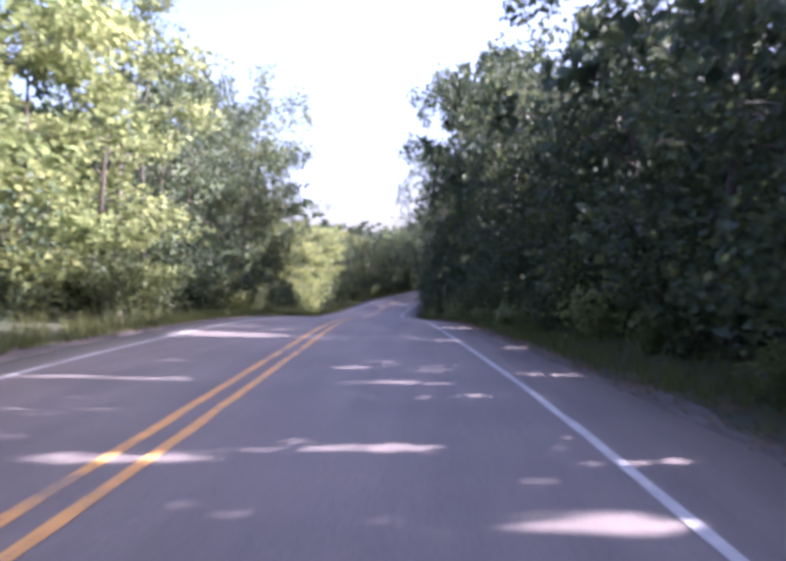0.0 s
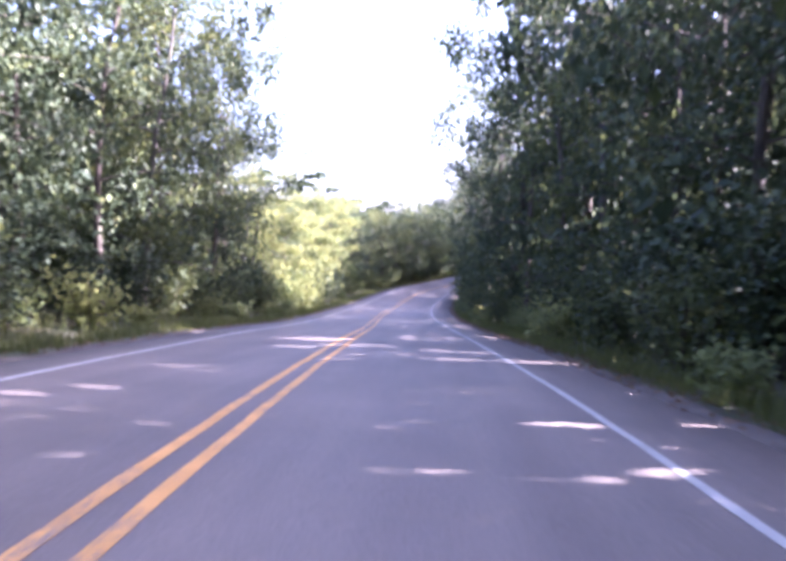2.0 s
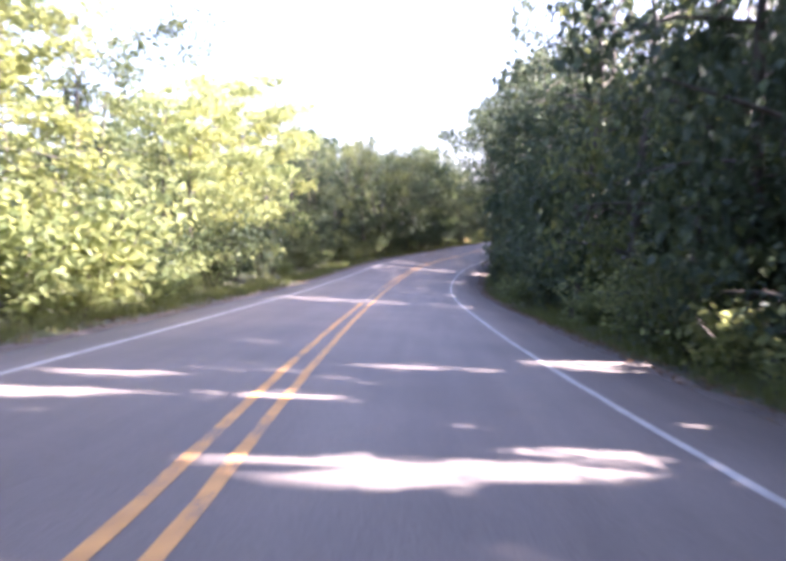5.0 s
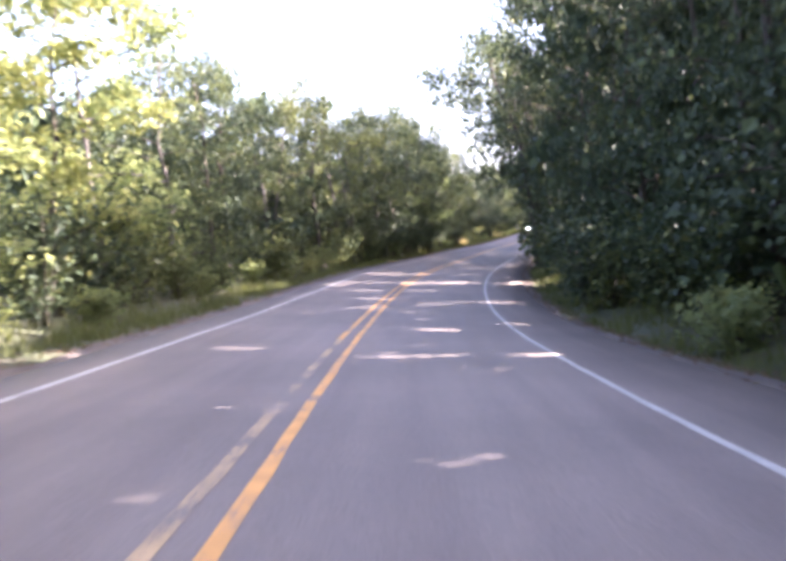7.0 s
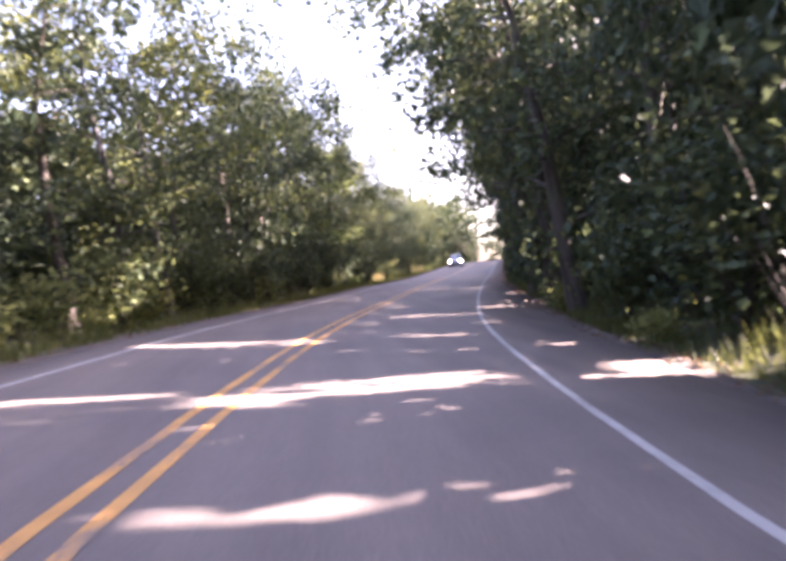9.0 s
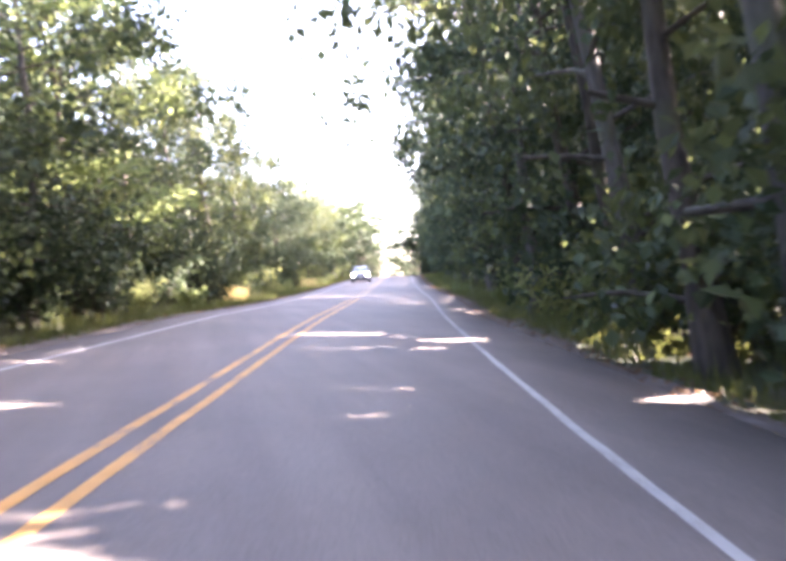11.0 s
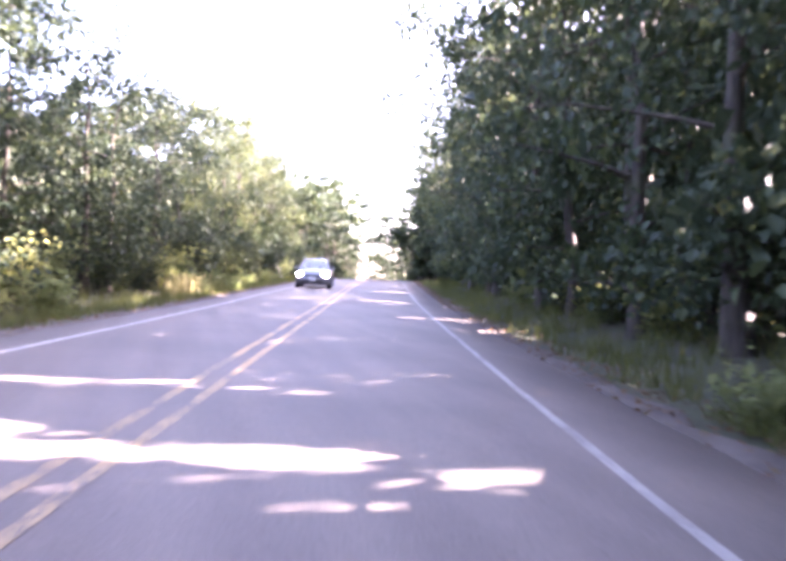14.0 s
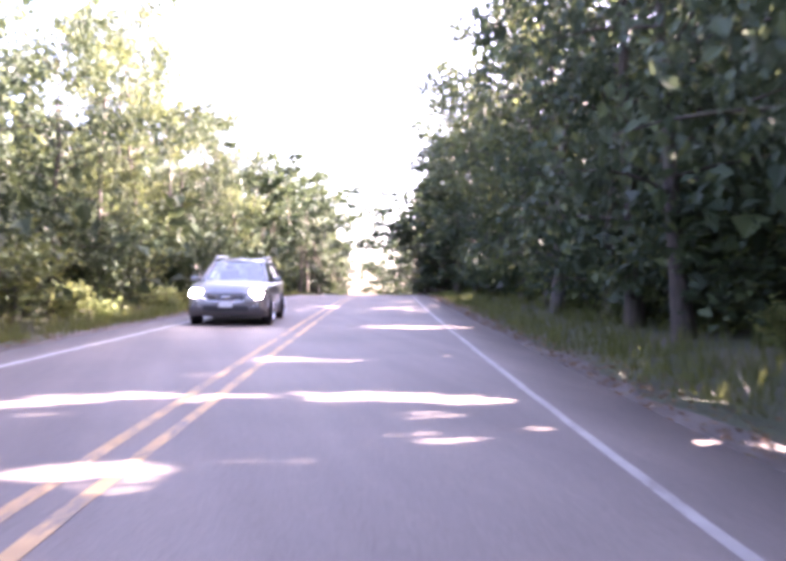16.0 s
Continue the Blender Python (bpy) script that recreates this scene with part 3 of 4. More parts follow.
PATCHES_STRAIGHT = (
    (178.7, 1.7, 178.8, 2.9, 0.14), (179.0, 3.5, 178.9, 4.1, 0.19), (180.2, 0.3, 180.1, 1.2, 0.17), (183.3, 1.3, 183.0, 2.7, 0.22), (183.9, 3.8, 183.5, 4.8, 0.22), (190.5, -3.3, 190.3, 0.4, 1.05), (190.2, 0.4, 190.1, 1.7, 0.89),
    (190.0, 2.1, 190.0, 3.0, 0.75), (193.1, 0.4, 193.1, 1.1, 0.25), (192.9, -2.5, 193.2, -0.3, 0.3), (195.1, 2.4, 195.0, 3.2, 0.3), (202.0, 0.6, 202.1, 1.2, 0.3), (204.8, 0.2, 205.0, 1.2, 0.6), (206.9, -1.9, 207.1, -1.2, 0.4),
    (207.7, 2.4, 207.8, 5.1, 0.4), (214.1, -0.5, 214.3, 0.5, 0.3), (220.8, -0.2, 221.0, 1.8, 0.75), (217.7, 1.0, 217.6, 3.1, 0.75), (216.9, 1.3, 216.5, 2.8, 0.6), (215.6, 1.2, 215.7, 3.0, 0.3), (216.0, 2.9, 215.7, 3.8, 0.2), (215.3, 3.8, 215.5, 4.9, 0.3),
    (213.9, 3.8, 213.9, 4.0, 0.3), (216.1, -1.4, 216.2, -0.7, 0.4), (217.0, -2.2, 217.2, 0.4, 0.8), (214.1, -0.5, 214.2, 0.5, 0.5), (219.0, -0.7, 219.3, 0.4, 0.25), (228.6, 1.3, 228.7, 4.2, 1))
# sun on shrubs and grass beside the road, and on the far woods behind the crest
SUNNY_SPOTS = ((185.5, -6.8, 185.5, -4.8, 1.5), (193.3, -5.5, 193.3, -4.0, 0.8), (215.0, -6.5, 215.0, -4.0, 1.0), (220.8, -5.0, 220.8, -3.9, 0.6), (232.2, -6.8, 232.2, -5.2, 0.9), (129.0, -11.0, 129.0, -8.0, 1.2), (203.5, 3.6, 203.5, 5.6, 0.5),
               (303.0, -22.0, 303.0, 6.0, 6.0), (50.0, -16.2, 50.0, -12.6, 2.0), (84.2, -14.0, 84.2, -5.5, 4.5), (10.0, -16.0, 10.0, -6.0, 4.0))
PATCHES = PATCHES_START + PATCHES_DIP + PATCHES_BEND + PATCHES_RISE + PATCHES_STRAIGHT


def sun_openings():
    """A plan of the sun that passes the foliage, on the road's plane: 0.05 m cells, for small and for large leaves.
    Beyond the road's far edge it stands for the sun that reaches the trees on the other side."""
    r = np.random.default_rng(21)
    rows = list(SUNNY_SPOTS)
    for s0, u0, s1, u1, wide in PATCHES:
        # a patch is a bundle of narrow streaks, each broken into pieces
        wide *= 0.75 if wide < 0.9 else 0.9
        n = max(1, round(wide / 0.22))
        for k in range(n):
            off = (k + 0.5) / n * wide - wide / 2
            u = u0 + (r.uniform(0, 0.3) * (u1 - u0) if n > 1 else 0.0)
            end = u1 - (r.uniform(0, 0.3) * (u1 - u0) if n > 1 else 0.0)
            while u < end - 0.1:
                far = min(end, u + r.uniform(0.3, 1.1))
                mid = s0 + (s1 - s0) * (0.5 * (u + far) - u0) / (u1 - u0) + off + r.normal(0, 0.07)
                rows.append((mid, u, mid + (s1 - s0) * (far - u) / (u1 - u0), far, r.uniform(0.03, 0.09) if n < 4 else r.uniform(0.12, 0.26)))
                u = far + r.uniform(0.05, 0.3)
    # smaller flecks; where the woods are thinner they are longer
    for k in range(300):
        s, u, long = r.uniform(-4, 300), r.uniform(-4.5, 6.0), r.uniform(0.3, 1.6)
        thin = 54 < s < 78 or 147 < s < 164 or s > 234
        if thin or k % 3 == 0:
            rows.append((s, u, s + r.normal(0, 0.08), u + (long if thin else 0.45 * long), r.uniform(0.08, 0.22) if thin else r.uniform(0.03, 0.07)))
    for k in range(190):
        s, u = r.uniform(-6, 300), -5.0 - 15.0 * r.uniform() ** 0.75
        rows.append((s, u, s + r.normal(0, 0.2), min(-4.0, u + r.uniform(0.8, 3.2)), r.uniform(0.4, 1.5)))
    for k in range(330):
        s, u, long = r.uniform(-6, 20) if k < 130 else r.uniform(79, 112), r.uniform(-24, -7), r.uniform(0.8, 2.6)
        rows.append((s, u, s, u + long, r.uniform(0.4, 1.4)))
    plan = np.zeros((2, 6700, 640), bool)
    for s0, u0, s1, u1, wide in rows:
        c = np.arange(max(0, int((u0 + 25) / 0.05)), min(639, int((u1 + 25) / 0.05)) + 1)
        u = c * 0.05 - 25
        mid = s0 + (s1 - s0) * (u - u0) / (u1 - u0) + 0.25 * wide * rough(u, u * 0 + s0, 0.25)
        taper = np.clip(np.minimum(u - u0, u1 - u) / (0.2 * (u1 - u0)) + 0.3, 0, 1)
        half = wide * 0.5 * taper * (0.8 + 0.35 * rough(u + s0, u * 0.3, 0.4))
        for k, spare in enumerate((0.03, 0.07)):
            a, b = ((mid - half - spare + 10) / 0.05).astype(int), ((mid + half + spare + 10) / 0.05).astype(int)
            for j in range(len(c)):
                plan[k, max(0, a[j]):max(0, b[j] + 1), c[j]] = True
    return plan


OPEN = sun_openings()


def along_road(x, y):
    """s and u of points near the road."""
    s = np.interp(y, RY, S)
    for k in range(2):
        px, py, pz, h, b = line_at(s)
        s = s - np.sin(h) * (x - px) + np.cos(h) * (y - py)
    px, py, pz, h, b = line_at(s)
    return s, np.cos(h) * (x - px) + np.sin(h) * (y - py)


def in_sun(leaf_corners, large=False):
    """Whether a leaf, given by its four corners, hangs in the way of a patch of sun; a few stay and break up the patches."""
    c = np.asarray(leaf_corners).reshape(-1, 4, 3)
    hit = lets_sun(c.mean(1), large) | lets_sun(c[:, 0], large) | lets_sun(c[:, 2], large)
    if large:
        hit |= lets_sun(c[:, 1], large) | lets_sun(c[:, 3], large) | lets_sun(c[:, :3].mean(1), large) | lets_sun(c[:, [0, 2, 3]].mean(1), large)
    return hit & (np.sin(c[:, 0, 0] * 917.0 + c[:, 0, 1] * 613.0 + c[:, 0, 2] * 431.0) < 0.9965)


def lets_sun(points, large=False):
    """Whether the sun's ray through each point ends in one of the patches of sun."""
    points = np.asarray(points, float)
    p = points.copy()
    for k in range(2):
        s, u = along_road(p[:, 0], p[:, 1])
        low = on_road(s, np.clip(u, -6, 6))[:, 2]
        p = points - np.array(sun_way)[None] * ((points[:, 2] - low) / sun_way.z)[:, None]
    s, u = along_road(p[:, 0], p[:, 1])
    i, j = ((s + 10) / 0.05).astype(int), ((u + 25) / 0.05).astype(int)
    inside = (i >= 0) & (i < OPEN.shape[1]) & (j >= 0) & (j < OPEN.shape[2])
    return inside & OPEN[int(large), np.clip(i, 0, OPEN.shape[1] - 1), np.clip(j, 0, OPEN.shape[2] - 1)]


def over_road(points):
    """Whether leaves hang low over the road, where traffic keeps them away."""
    s, u = along_road(points[:, 0], points[:, 1])
    return (np.abs(u) < 4.6) & (points[:, 2] - line_at(s)[2] < 4.6 + 0.6 * rough(s, u, 1.5))


def opened(lv, lf, large=False):
    """Leaves without those in the way of a patch of sun; four vertices and two triangles a leaf."""
    keep = ~in_sun(lv, large) & ~over_road(lv.reshape(-1, 4, 3).mean(1))
    return lv.reshape(-1, 4, 3)[keep].reshape(-1, 3), (np.arange(keep.sum())[:, None] * 4 + np.array([[0, 1, 2, 0, 2, 3]])).reshape(-1, 3)


def trunk_in_way(s, u):
    """Whether a trunk at s, u would stand in the way of one of the larger patches."""
    if u < 0:
        return False
    across = 1 / math.tan(max(0.6, SUN_AZIMUTH + float(line_at(s)[3])))
    return any(abs(s - across * (u - 0.5 * (b + d)) - 0.5 * (a + c)) < 0.18 + 0.5 * w for a, b, c, d, w in PATCHES if d < u and (d - b) > 0.9)


def beside_patches(s, u):
    """s, moved as little as needed to keep a trunk out of the larger patches."""
    for nudge in (0.0, 0.4, -0.4, 0.8, -0.8, 1.2, -1.2, 1.6, -1.6, 2.0, -2.0):
        if not trunk_in_way(s + nudge, u):
            return s + nudge
    return s


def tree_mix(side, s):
    """How likely each kind of tall tree is along the road: the leaf colour helps the light, bright where sun falls,
    dark in shade.
    """
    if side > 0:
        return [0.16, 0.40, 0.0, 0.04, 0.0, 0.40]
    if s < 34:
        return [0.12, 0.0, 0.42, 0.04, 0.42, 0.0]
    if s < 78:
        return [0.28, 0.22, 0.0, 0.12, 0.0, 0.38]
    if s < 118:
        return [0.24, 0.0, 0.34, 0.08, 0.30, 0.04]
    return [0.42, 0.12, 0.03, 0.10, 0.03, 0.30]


def shrub_edge(side, s, kind):
    """How far from the road's middle the shrubs begin."""
    edge = 5.8 if kind == 3 else 6.0 if side < 0 and 136 < s < 190 else 6.5
    if side > 0:
        edge += 1.5 if s > 193 else 1.2 if s > 178 else 0.9 if 99 < s < 113 else 0.0
    return edge


# the front rows: s along the road, u from its middle
for side, first, table in ((1, 6.8, HIGH_RIGHT), (-1, -7.4, HIGH_LEFT)):
    along, count = -5.0, 0
    while along < 262:
        count += 1
        rng = np.random.default_rng((5, count, side + 1))
        s = along + rng.uniform(-0.7, 0.7)
        along += 3.7 * (1.2 if side < 0 and 82 < s < 118 else 0.8 if side < 0 and (40 < s < 78 or 138 < s < 187) else 1.0)
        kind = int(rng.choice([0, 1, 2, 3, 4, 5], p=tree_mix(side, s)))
        high = float(np.interp(s, *table)) * rng.uniform(0.86, 1.06)
        wide = (0.55 + 0.45 * high / TALL_HEIGHT[kind]) * rng.uniform(0.92, 1.1) * (1.12 if side > 0 else 1.0)
        near = first + side * rng.uniform(-0.3, 1.2)
        if side > 0 and 142 < s < 190:
            wide, near = wide * (1.3 if s < 164 else 1.22), near - (0.9 if s < 164 else 0.3)
        if side > 0 and (18 < s < 60 or 98 < s < 136):
            near += 1.9 if 102 < s < 128 else 1.1
        if side > 0 and s > 194:
            wide, near = wide * 1.15, near + 0.7
        if side < 0 and 138 < s < 172:
            wide, near = wide * 1.28, near + 1.0
        s = beside_patches(s, near)
        turn = rng.uniform(0, 360) + (140 if 140 < s < 158 else 0)
        # on the rise some lean out over the road
        out = 6.0 if side > 0 and 142 < s < 178 else 0.0
        lean = rng.normal(0, 2.0) - out * math.sin(radians(turn)), rng.normal(0, 2.0) - out * math.cos(radians(turn))
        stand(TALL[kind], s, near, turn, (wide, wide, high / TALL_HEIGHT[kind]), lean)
    along, count = -4.0, 0
    while along < 270:
        count += 1
        rng = np.random.default_rng((6, count, side + 1))
        s = along + rng.uniform(-0.5, 0.5)
        along += 1.9
        kind = int(rng.choice([0, 1, 2, 3], p=[0.35, 0.22, 0.25, 0.18]))
        stand(SHRUB[kind], s, side * (shrub_edge(side, s, kind) + rng.uniform(-0.3, 1.3)), rng.uniform(0, 360), [rng.uniform(0.75, 1.25)] * 3)

# weeds and bushes that stand out on the verges: kind, s, u, size
VERGE_BUSHES = ((1, 175.0, 6.8, 1.2), (1, 176.2, 7.4, 1.3), (3, 178.0, 5.9, 0.8), (3, 192.2, 5.5, 0.8), (3, 199.5, -5.7, 0.9), (3, 132.0, -6.2, 1.1), (3, 142.0, -6.6, 1.2), (3, 217.0, -5.2, 0.8),
                (3, 220.8, -4.5, 0.7), (3, 232.2, -6.0, 0.8), (3, 94.0, -6.4, 1.0), (3, 79.0, 6.6, 1.0), (1, 84.3, -6.1, 2.0), (1, 86.6, -6.6, 2.3), (1, 81.8, -7.0, 1.9))
for kind, s, u, size in VERGE_BUSHES:
    stand(SHRUB[kind], s, u, 40 * s, [size] * 3)


def dead_branch():
    """A pale broken branch leaning against the undergrowth."""
    a, b = on_ground(np.array(243.0), np.array(-5.2)), on_ground(np.array(244.5), np.array(-6.6), 2.3)
    t = np.linspace(-0.05, 1, 7)[:, None]
    line = a + (b - a) * t + np.array([0, 0, 0.12]) * np.sin(3 * t)
    pieces = [tube(line, 0.05 * (1 - 0.5 * t[:, 0].clip(0)), 6)]
    for k, way in ((3, (0.3, 0.25, 0.35)), (5, (-0.25, 0.2, 0.3))):
        q = np.linspace(0, 1, 4)[:, None]
        pieces.append(tube(line[k] + np.array(way) * q, 0.02 * (1 - 0.7 * q[:, 0]), 4))
    v, f = joined(pieces)
    ob = new("dead_branch", mesh_of("dead_branch", v, f, PALE, smooth=True))
    tagged(ob, "pale dead branch leaning in the undergrowth on the verge", "branch")


dead_branch()


def woodland():
    """The woods behind the front trees, past counting: trunks and foliage of many trees."""
    r = np.random.default_rng(8)
    sizes = ((16, 3.6, 2.0, 8), (18, 3.4, 3.0, 8), (14, 3.8, 1.5, 8), (17, 3.2, 2.5, 8))
    shapes = [tree_shape(60 + k, h, w, b, n, 4, 400, 0.78, 4, bare=False) for k, (h, w, b, n) in enumerate(sizes)]
    hung = [tree_shape(66 + k, h, w, b, n, 5, 640, 0.52, 4, hang=True) for k, (h, w, b, n) in enumerate(sizes)]
    thick = [tree_shape(70 + k, h, w, b, n, 5, 620, 0.7, 4, bare=False) for k, (h, w, b, n) in enumerate(sizes)]
    distant = [tree_shape(76 + k, h, w * 1.2, 3.0, 6, 3, 120, 1.5, 3, bare=False) for k, (h, w, b, n) in enumerate(sizes)]
    low = [shrub_shape(80 + k, h, w, 3, 150, 0.56, 3) for k, (h, w) in enumerate(((2.6, 1.8), (3.4, 2.0), (1.9, 1.6)))]
    fine = [shrub_shape(90 + k, h, w, 4, 330, 0.27, 3) for k, (h, w) in enumerate(((2.4, 1.5), (3.2, 1.6), (1.8, 1.4)))]
    wood, leaf, bright = [], [], []

    def add(shape, s, u, wide, high):
        p = on_ground(np.array(s), np.array(u))
        (wv, wf), (lv, lf) = shape
        a = r.uniform(0, 6.283)
        turn = np.array([[math.cos(a), -math.sin(a), 0], [math.sin(a), math.cos(a), 0], [0, 0, 1]]) * np.array([[wide], [wide], [high]])
        if high > 0.35 and not any(shape is q for q in low + fine):
            wood.append((wv @ turn.T + p, wf))
        lv = lv @ turn.T + p
        # foliage in the clearing gets the bright leaf colour, standing in for sunlight
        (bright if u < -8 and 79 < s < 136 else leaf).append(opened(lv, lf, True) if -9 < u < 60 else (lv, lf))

    for side, table in ((1, HIGH_RIGHT), (-1, HIGH_LEFT)):
        for u0, gap in ((9.8, 3.9), (20.0, 6.5), (27.0, 8.0)) if side > 0 else ((11.0, 4.8), (20.0, 7.0)):
            for s in np.arange(-12, 372, gap):
                if side < 0 and 79 < s < 136 and u0 < 20:
                    continue
                s = beside_patches(s, side * u0)
                k = float(np.interp(s, *table)) / 15.5 * r.uniform(0.85, 1.05)
                add((thick if u0 > 16 else hung if u0 < 12 else shapes)[int(r.integers(0, 4))], s + r.uniform(-1.5, 1.5), side * (u0 + r.uniform(-1.5, 1.5) + (0.6 if side < 0 else 0)), 0.5 + 0.5 * k, k)
        for s in np.arange(264, 384, 3.8):
            k = float(np.interp(s, *table)) / 15.5 * r.uniform(0.85, 1.05)
            add(shapes[int(r.integers(0, 4))], s, side * (7.4 + r.uniform(-0.4, 1.0)), 0.5 + 0.5 * k, k)
        # beyond the crest the crowns lean out over the road
        for s in np.arange(274, 336, 4.2):
            add(hung[int(r.integers(0, 4))], s, side * (5.4 + r.uniform(-0.3, 0.4)), 1.5 if side > 0 else 0.82, (9.0 if side > 0 else 7.0) / 15.5 * r.uniform(0.9, 1.1))
            if side > 0:
                add(thick[int(r.integers(0, 4))], s - 14.0, 6.4 + r.uniform(-0.3, 0.4), 1.0, 8.6 / 15.5 * r.uniform(0.9, 1.1))
        for s in np.arange(226, 336, 1.7):
            k = r.uniform(0.9, 1.4)
            add(low[int(r.integers(0, 3))], s, side * ((8.2 if side > 0 else 7.4) + r.uniform(-0.4, 1.2)), k, k)
        for k in range(320):
            s, u = r.uniform(-45, 420), side * (24 if side > 0 else 38) + side * 95 * r.uniform() ** 1.3
            k = r.uniform(0.7, 1.05)
            add(distant[int(r.integers(0, 4))], s, u, k * 1.2, k)
        for s in np.arange(-24, 384, 4.5):
            k = r.uniform(1.5, 2.4)
            add(low[int(r.integers(0, 3))], s + r.uniform(-1, 1), side * (42 + r.uniform(-3, 8)), k, k)
        for u0, gap in ((7.8, 2.0), (9.8, 2.4), (20.0, 6.0)) if side > 0 else ((8.2, 2.0), (13.0, 4.4), (19.0, 6.0)):
            for s in np.arange(-12, 372, gap):
                if side < 0 and 79 < s < 132 and u0 < 20 and r.uniform() < (0.35 if u0 < 9 else 0.7):
                    continue
                k = r.uniform(0.9, 1.45)
                add((fine if u0 < 9.2 else low)[int(r.integers(0, 3))], s + r.uniform(-1, 1), side * (u0 + r.uniform(-0.7, 1) + (1.0 if side > 0 and s > 193 and u0 < 9 else 0.0)), k, k)
    # mostly unseen band of leaves between the trunks on the sunny side, added to block stray sun
    n = 170000
    at, deep, up = r.uniform(-14, 320, n), r.uniform(10.5, 17.5, n), r.uniform(0, 1, n)
    band = on_ground(at, deep) + np.array([0, 0, 1.0]) * (0.6 + up * (0.84 * np.interp(at, *HIGH_RIGHT) - 0.6))[:, None]
    leaf.append(opened(*leaves(r, band, 0.5, hang=True), True))
    # and a dark leaf band behind the front trees on the other side, added to darken the gaps, but for the sunny
    # clearing
    n = 95000
    at, deep, up = r.uniform(-14, 320, n), r.uniform(11.0, 17.0, n), r.uniform(0, 1, n)
    keep = (at < 78) | (at > 122)
    at, deep, up = at[keep], deep[keep], up[keep]
    deep = deep + 1.6 * rough(at, at * 0, 5.0) * (deep - 11.0) / 6.0 + (deep > 15.5) * 2.5 * np.maximum(0, rough(at + 30, at * 0.5, 2.0))
    band = on_ground(at, -deep) + np.array([0, 0, 1.0]) * (0.5 + up * (0.72 * np.interp(at, *HIGH_LEFT) - 0.5))[:, None]
    leaf.append(leaves(r, band, 0.6, hang=True))
    # the woods go on to both sides
    for side in (1, -1):
        for k in range(170):
            add(distant[int(r.integers(0, 4))], r.uniform(-45, 420), side * r.uniform(64, 125), r.uniform(1.1, 1.5), r.uniform(0.75, 1.05))
    # fill of small loose leaves where the sunny verge is wide, added to block stray sun
    for a, b, n in ((166, 238, 26000), (98, 116, 6000)):
        at, deep, up = r.uniform(a, b, n), r.uniform(9.0, 12.5, n), r.uniform(0, 1, n)
        leaf.append(opened(*leaves(r, on_ground(at, deep) + np.array([0, 0, 1.0]) * (0.3 + 7.5 * up)[:, None], 0.3, hang=True), True))
    root = new("woodland")
    part_of("trunks", mesh_of("trunks", *joined(wood), BARK_B, smooth=True), root)
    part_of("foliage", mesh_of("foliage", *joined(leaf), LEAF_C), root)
    # same shapes as the woodland, with sunlight put into the leaf colour
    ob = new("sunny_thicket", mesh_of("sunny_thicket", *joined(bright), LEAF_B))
    tagged(ob, "thicket in a clearing behind the trees, leaves coloured sunlit yellow-green", "thicket", kind="stuff")
    tagged(root, "deep green woodland of many broadleaf trees behind the roadside", "woods", kind="stuff")


woodland()


def verge_grass():
    """Blades in tufts on both verges."""
    r = np.random.default_rng(9)
    vs, n = [], 0
    for side, inner in ((1, 0.45), (-1, -PAVED_LEFT - 0.4)):
        tufts = 7500
        s, a = r.uniform(-8, 290, tufts), np.abs(r.normal(0, 1.3, tufts)) * 0.9
        # where the woods stand further back the grass reaches further
        if side > 0:
            a = a * np.where((s > 193) | ((s > 98) & (s < 114)), 1.7, 1.0)
        keep = rough(s, a * 2 + side * 7, 2.2) + r.uniform(-0.6, 0.6, tufts) > -0.25
        s, a = s[keep], a[keep]
        base = np.repeat(on_ground(s, inner + side * a + (np.interp(s, *PAVED_RIGHT) if side > 0 else 0)), 9, 0)
        tall = np.repeat(0.10 + 0.22 * np.clip(a, 0, 1.5) + r.uniform(0, 0.12, len(s)), 9) * r.uniform(0.6, 1.3, len(base))
        base[:, :2] += r.normal(0, 0.10, (len(base), 2))
        az = r.uniform(0, 6.283, len(base))
        lean = np.stack([np.cos(az), np.sin(az), 0 * az], 1)
        w = np.stack([-np.sin(az), np.cos(az), 0 * az], 1) * r.uniform(0.006, 0.016, (len(base), 1))
        tip = base + lean * (tall * r.uniform(0.2, 0.7, len(base)))[:, None] + np.array([0, 0, 1.0]) * tall[:, None]
        vs.append(np.stack([base - w, base + w, tip], 1).reshape(-1, 3))
    v = np.concatenate(vs)
    ob = new("verge_grass", mesh_of("verge_grass", v, np.arange(len(v)).reshape(-1, 3), BLADE))
    tagged(ob, "uneven green grass and weeds on both verges", "grass", kind="stuff")


verge_grass()


